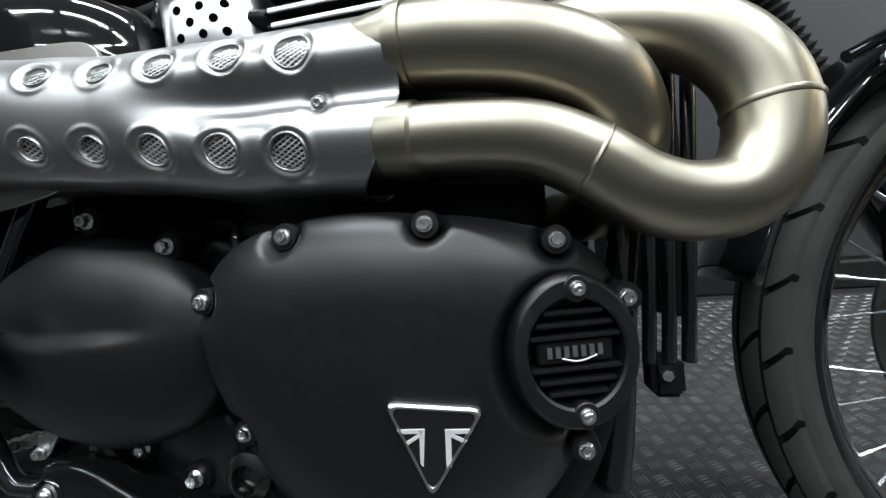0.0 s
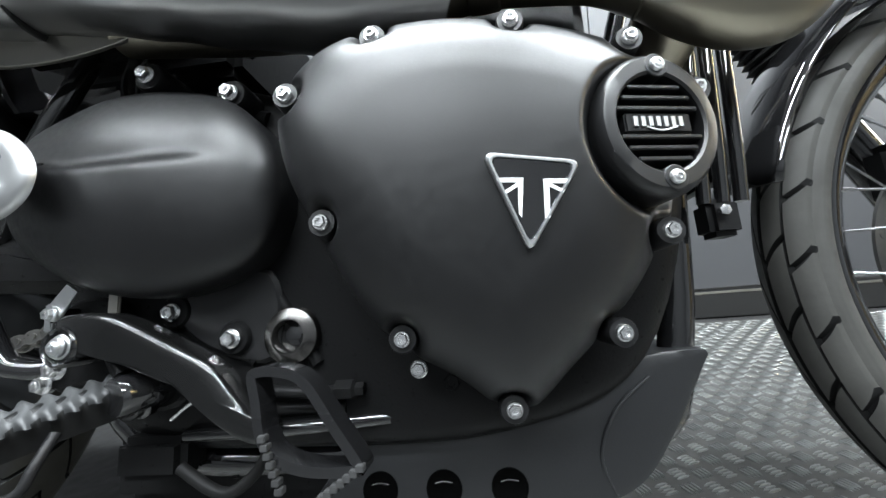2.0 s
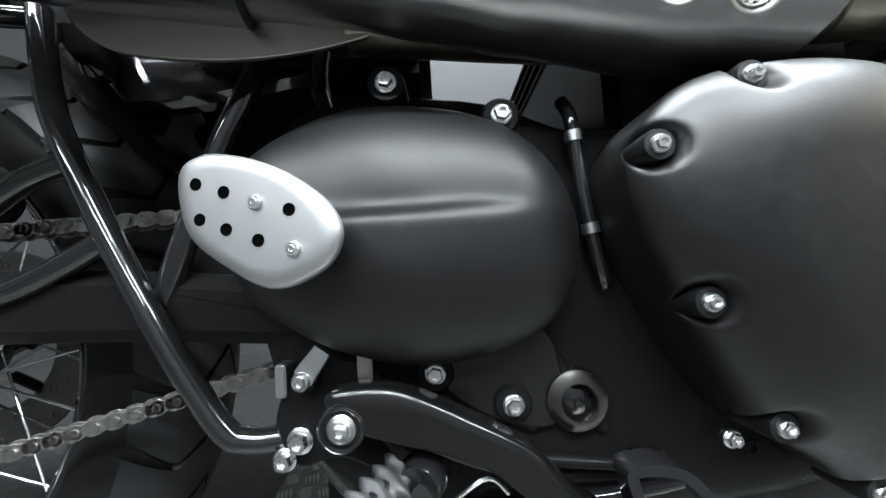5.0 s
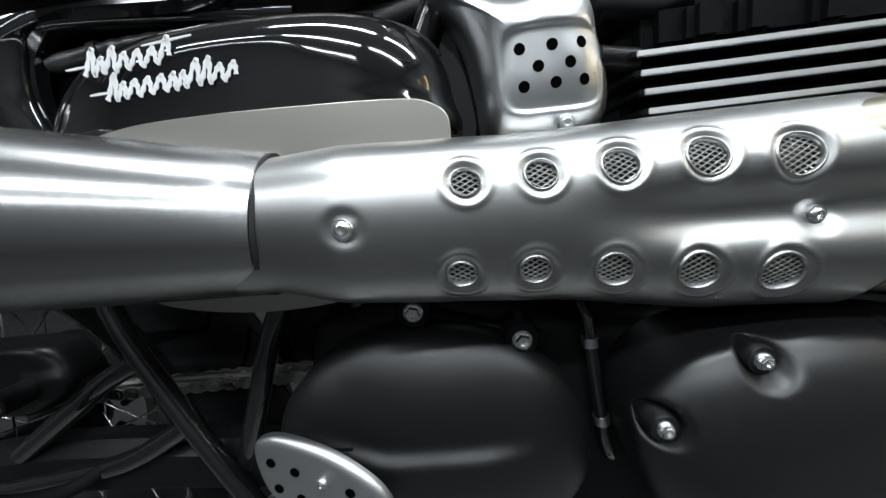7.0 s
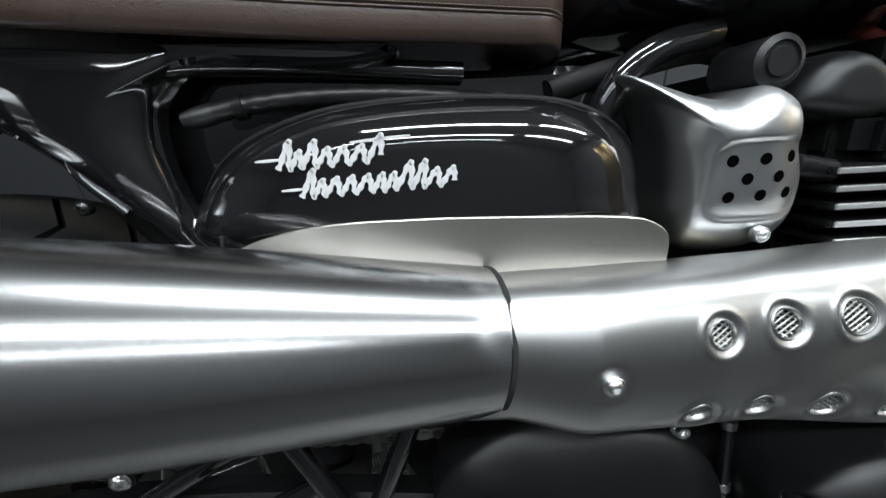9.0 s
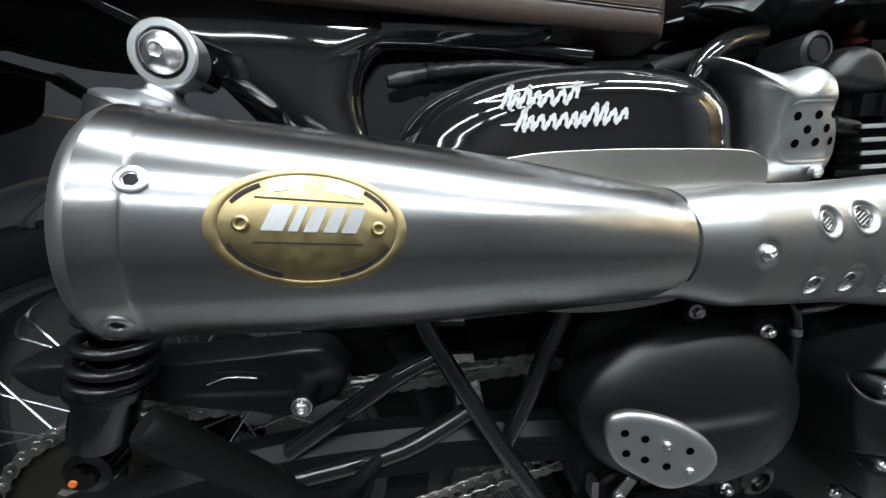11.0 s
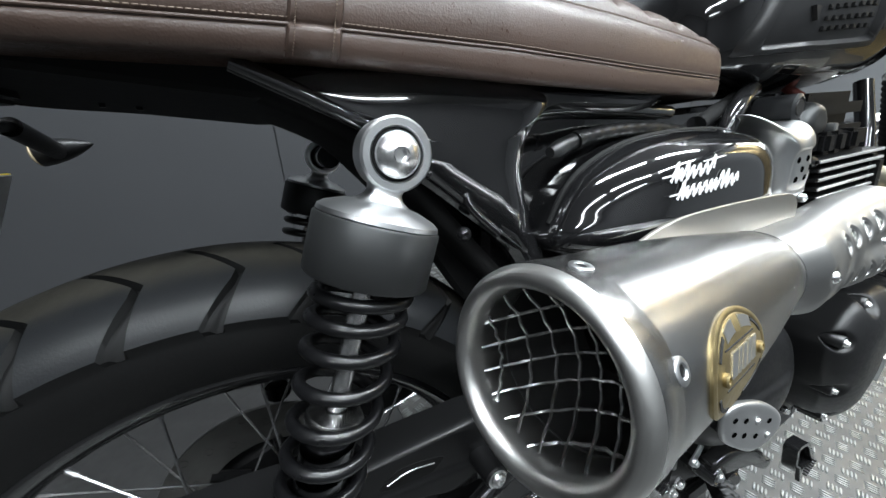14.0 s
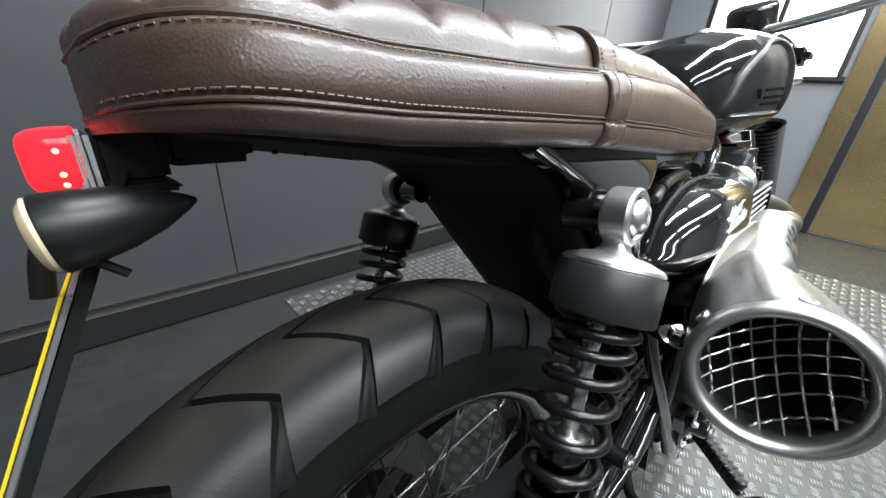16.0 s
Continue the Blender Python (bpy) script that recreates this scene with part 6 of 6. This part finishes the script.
# mounting nut of the silencer
part("stay_washer", lathe(B(), [(0, 0.0), (0.013, 0.0), (0.013, 0.002), (0.006, 0.003), (0.006, 0.008), (0.004, 0.009)], (0.262, -0.160, 0.600), (-0.2, -0.3, 1), 20), FRAME, bike)
part("stay_nut", lathe(B(), [(0.0062, 0.004), (0.0062, 0.010), (0.005, 0.011), (0.0035, 0.011), (0.0035, 0.014), (0, 0.0145)], (0.262, -0.160, 0.600), (-0.2, -0.3, 1), 6), CHROME, bike)
rod("silencer_stay", [(0.262, -0.160, 0.598), (0.285, -0.135, 0.590), (0.305, -0.112, 0.600)], 0.007)

# ---- tank ----
TK = [(0.575, 0.806, 0.022, 0.028), (0.59, 0.819, 0.060, 0.052), (0.62, 0.833, 0.094, 0.069), (0.68, 0.843, 0.121, 0.082), (0.76, 0.849, 0.134, 0.089), (0.86, 0.853, 0.136, 0.091), (0.95, 0.854, 0.122, 0.085), (1.03, 0.852, 0.092, 0.068), (1.07, 0.848, 0.048, 0.042)]


def tank_pt(x, a, off=0.0):
    for u, v in zip(TK, TK[1:]):
        if x <= v[0]:
            t = (x - u[0]) / (v[0] - u[0])
            break
    else:
        u, v, t = TK[-2], TK[-1], 1.0
    cz, hw, hh = (u[i] + (v[i] - u[i]) * (t * t * (3 - 2 * t) * 0.4 + t * 0.6) for i in (1, 2, 3))
    c, s = math.cos(a), math.sin(a)
    e = 0.78
    y = -math.copysign(abs(c) ** e, c) * (hw + off)
    z = math.copysign(abs(s) ** e, s) * (hh + off)
    if z < 0:
        z *= 1.12
    return Vector((x, y, cz + z))


tk = B()
rows = []
for i in range(60):
    x = 0.576 + (1.069 - 0.576) * (0.5 - 0.5 * math.cos(math.pi * i / 59))
    rows.append([tk.verts.new(tank_pt(x, 2 * math.pi * j / 72)) for j in range(72)])
for a, b in zip(rows, rows[1:]):
    ring_faces(tk, a, b)
tk.faces.new(rows[0])
tk.faces.new(rows[-1])
tank = part("fuel_tank", tk, GLOSS, bike, "gloss black fuel tank", 50)


KNEERUB = surface("smooth_black_rubber", (0.012, 0.012, 0.0125), 0.36, 0, vary=0.15, bump=0.1, bump_scale=600)


def knee_pad(side):
    kb = B()
    out = spline([(0.611, -0.40), (0.620, -0.06), (0.650, 0.30), (0.700, 0.56), (0.752, 0.55), (0.788, 0.14), (0.798, -0.36), (0.784, -0.50), (0.628, -0.50)], 6, True)
    cx, ca = 0.712, 0.0
    rows = []
    for f, off in ((1.0, -0.002), (1.0, 0.0030), (0.97, 0.0068), (0.92, 0.0085), (0.84, 0.0080), (0.79, 0.0030), (0.76, 0.0028), (0.5, 0.0036), (0.25, 0.0040), (0.03, 0.0040)):
        ring_ = []
        for q in out:
            p = tank_pt(cx + (q[0] - cx) * f, ca + (q[1] - ca) * f, off)
            ring_.append(kb.verts.new((p.x, p.y * side, p.z)))
        rows.append(ring_)
    for a, b in zip(rows, rows[1:]):
        ring_faces(kb, a, b)
    kb.faces.new(rows[-1])
    return part("knee_pad", kb, KNEERUB, tank, "moulded black rubber knee pad", 50)


pad = knee_pad(1)
knee_pad(-1)
for i in range(7):
    for j in range(3):
        p = tank_pt(0.692 + i * 0.0115, -0.28 + j * 0.09, 0.0048)
        part("pad_rib", block(B(), (p.x - 0.0042, p.y - 0.001, p.z - 0.0022), (p.x + 0.0042, p.y + 0.003, p.z + 0.0022), 0.0006), RUBBER_SOFT, pad)
part("pad_mark", plate(B(), [(0.667, 0.829), (0.681, 0.829), (0.674, 0.815)], tank_pt(0.674, -0.18, 0).y, tank_pt(0.674, -0.18, 0.0062).y, 0.0004), RUBBER_SOFT, pad)
part("filler_cap", lathe(B(), [(0, 0.012), (0.018, 0.011), (0.026, 0.006), (0.028, 0.0), (0.028, -0.01)], (0.80, 0.0, 0.938), (0, 0, 1), 36), CHROME, tank)
part("tank_screw", lathe(B(), [(0, 0.012), (0.006, 0.010), (0.009, 0.0)], (0.86, -0.136, 0.85), (0, -1, 0), 20), CHROME, tank)

# ---- tail: lamp, indicators, number plate ----
def rounded(lo, hi, r):
    bm = B()
    q = bmesh.ops.create_cube(bm, size=1)
    for v in q["verts"]:
        v.co = Vector([(lo[i] + hi[i]) / 2 + v.co[i] * (hi[i] - lo[i]) for i in range(3)])
    bmesh.ops.bevel(bm, geom=list(bm.edges), offset=r, segments=5, affect="EDGES")
    return bm


tail_lamp = part("tail_lamp", rounded((-0.0845, -0.033, 0.769), (-0.060, 0.033, 0.796), 0.003), PLASTIC, bike, "red tail lamp with a chrome rim")
lens = B()
rows = []
for k in range(13):
    f = k / 12
    x = -0.0895 - 0.0175 * math.sin(f * math.pi / 2)
    c = max(0.03, (1 - f ** 4) ** 0.25 * math.cos(f * math.pi / 2) ** 0.22)
    ring_ = []
    for j in range(40):
        a = 2 * math.pi * j / 40
        ca, sa = math.cos(a), math.sin(a)
        ring_.append(lens.verts.new((x, math.copysign(abs(ca) ** 0.35, ca) * 0.034 * c, 0.7803 + math.copysign(abs(sa) ** 0.45, sa) * 0.0142 * c)))
    rows.append(ring_)
for a, b in zip(rows, rows[1:]):
    ring_faces(lens, a, b)
lens.faces.new(rows[-1])
part("lamp_lens", lens, REDLENS, tail_lamp, "lit red lens", 60)
part("lamp_rim", rounded((-0.0902, -0.0358, 0.7668), (-0.0840, 0.0358, 0.7925), 0.0024), CHROME, tail_lamp, "chrome rim")
for z in (0.7715, 0.7755, 0.7845):
    part("lamp_bulb", lathe(B(), [(0, 0.0006), (0.0008, 0.0005), (0.0011, 0)], (-0.0945, -0.0341, z), (0, -1, 0), 10), AMBERGLOW, tail_lamp)
part("lamp_bracket", rounded((-0.078, -0.040, 0.7655), (-0.058, 0.040, 0.7695), 0.0015), PLASTIC, bike)
part("lamp_stem", rounded((-0.060, -0.02, 0.775), (-0.02, 0.02, 0.797), 0.004), PLASTIC, bike)
rod("indicator_bar", [(-0.075, -0.068, 0.7605), (-0.068, 0.0, 0.764), (-0.066, 0.10, 0.770)], 0.0045, PLASTIC)


def indicator(tip, lens):
    T, Ln = Vector(tip), Vector(lens)
    d = (T - Ln).normalized()
    L = (T - Ln).length
    b = part("indicator", lathe(B(), [(0.0, L), (0.0010, L - 0.0003), (0.0036, L * 0.9), (0.0078, L * 0.7), (0.0112, L * 0.45), (0.0130, L * 0.2), (0.0135, 0.0), (0.0128, -0.001), (0.011, -0.001)], Ln, d, 36), SATIN, bike, "bullet-shaped black indicator")
    part("lens", lathe(B(), [(0.0128, 0.0005), (0.0130, -0.002), (0.011, -0.004), (0.006, -0.0052), (0, -0.0056)], Ln, d, 36), AMBER, b, "clear amber indicator lens")
    return b


ind = indicator((-0.0575, -0.069, 0.7640), (-0.0995, -0.070, 0.7585))
part("drain_stub", tube(B(), [(-0.092, -0.071, 0.748), (-0.084, -0.070, 0.7405)], 0.0018, 8, 1), PLASTIC, ind)
indicator((-0.043, 0.185, 0.757), (-0.088, 0.186, 0.751))
NP = pose(-0.129, 0.052, 0.682, 0, 26, 0)
npb = B()
block(npb, (-0.0012, -0.108, -0.058), (0.0, 0.1095, 0.0575), 0.0004)
number = part("number_plate", npb, YELLOW, bike, "yellow rear number plate, seen edge-on")
number.matrix_basis = NP
pb2 = B()
block(pb2, (0.0004, -0.1068, -0.0568), (0.0024, 0.1068, 0.0568), 0.0006)
part("plate_back", pb2, PLATEGREY, number, "grey back of the number plate")
hang = B()
hv = [[hang.verts.new((x, y, z)) for y, z in ((-0.1075, -0.024), (-0.02, 0.012), (0.045, 0.046), (0.054, 0.062), (0.046, 0.108), (-0.09, 0.108), (-0.1075, 0.062))] for x in (0.0030, 0.0075)]
ring_faces(hang, hv[0], hv[1])
hang.faces.new(hv[0])
hang.faces.new(hv[1])
part("plate_carrier", hang, FLATBLACK, number, "black plastic number plate carrier", 30)
rod("plate_arm", [(-0.121, 0.02, 0.715), (-0.112, 0.02, 0.745), (-0.085, 0.02, 0.768)], 0.005, PLASTIC)
rod("indicator_arm", [(-0.066, 0.10, 0.770), (-0.068, 0.15, 0.757), (-0.072, 0.18, 0.752)], 0.0085, PLASTIC)
# ---- front end ----
for y in (-0.066, 0.138):
    a0, a1 = Vector((1.425, y, 0.335)), Vector((1.135, y, 0.93))
    leg = rod("fork_leg", [a0, a0 + (a1 - a0) * 0.45], 0.024, FRAME, k=1, n=24)
    gb = B()
    d = (a1 - a0).normalized()
    pr = []
    for i in range(22):
        pr += [(0.029 + 0.0 * i, 0.24 + i * 0.0115), (0.036, 0.24 + i * 0.0115 + 0.0058)]
    lathe(gb, pr, a0, d, 32)
    part("fork_gaiter", gb, RUBBER_SOFT, bike, "ribbed black rubber fork gaiter", 80)
part("fork_yoke", block(B(), (1.10, -0.125, 0.90), (1.19, 0.125, 0.935), 0.012), CAST, bike)
ff = B()
rows = []
for i in range(30):
    a = radians(62 + 105 * i / 29)
    rows.append([ff.verts.new((FA[0] + (0.366 - 0.018 * (abs(y) / 0.062) ** 2) * math.cos(a), y + FA[1], FA[2] + (0.366 - 0.018 * (abs(y) / 0.062) ** 2) * math.sin(a))) for y in [-0.056 + 0.0112 * j for j in range(11)]])
for a, b in zip(rows, rows[1:]):
    for j in range(10):
        ff.faces.new((a[j], a[j + 1], b[j + 1], b[j]))
fender = part("front_fender", ff, GLOSS, bike, "gloss black front mudguard")
mo = fender.modifiers.new("thickness", "SOLIDIFY")
mo.thickness = 0.003
bolt(fender, (1.235, -0.020, 0.60), 0.006, hexhead=False)
rod("fender_stay", [(1.20, -0.02, 0.605), (1.26, -0.03, 0.62), (1.33, -0.045, 0.56)], 0.006)
rad = part("radiator", block(B(), (1.012, -0.085, 0.40), (1.035, 0.115, 0.62), 0.006), PLASTIC, bike, "black radiator")
for i in range(8):
    z = 0.42 + i * 0.024
    part("radiator_fin", block(B(), (1.010, -0.08, z), (1.014, 0.11, z + 0.0012)), CAST, rad, smooth=0)
for x in (0.990, 1.003, 1.016):
    rod("coolant_pipe", [(x, -0.108, 0.375), (x + 0.004, -0.112, 0.45), (x + 0.015, -0.11, 0.60)], 0.0048, GLOSS)
part("hose_block", block(B(), (0.990, -0.113, 0.350), (1.012, -0.090, 0.378), 0.004), PLASTIC, bike)
part("block_screw", lathe(B(), [(0.004, 0), (0.004, 0.004), (0, 0.005)], (0.998, -0.114, 0.368), (0, -1, 0), 6), CHROME, bike)
part("head_lamp", lathe(B(), [(0, -0.09), (0.05, -0.075), (0.085, -0.03), (0.09, 0.0), (0.085, 0.01), (0, 0.02)], (1.27, 0, 0.92), (1, 0, 0), 40), GLOSS, bike)
rod("handlebar", [(1.02, -0.40, 0.985), (1.06, -0.30, 1.0), (1.13, -0.12, 0.99), (1.14, 0.0, 0.985), (1.13, 0.12, 0.99), (1.06, 0.30, 1.0), (1.02, 0.40, 0.985)], 0.011, CHROME)
for y in (-0.36, 0.36):
    rod("grip", [(1.045, y * 0.92, 0.994), (1.015, y * 1.14, 0.984)], 0.017, RUBBER_SOFT, k=1)
    rod("lever", [(1.08, y * 0.84, 0.985), (1.09, y, 0.975), (1.06, y * 1.15, 0.968)], 0.0055, FRAME)
part("clock_pod", lathe(B(), [(0, 0.03), (0.045, 0.028), (0.05, 0.02), (0.05, -0.02), (0.035, -0.03), (0, -0.03)], (1.16, 0.0, 1.02), (-0.4, 0, 1), 36), GLOSS, bike)
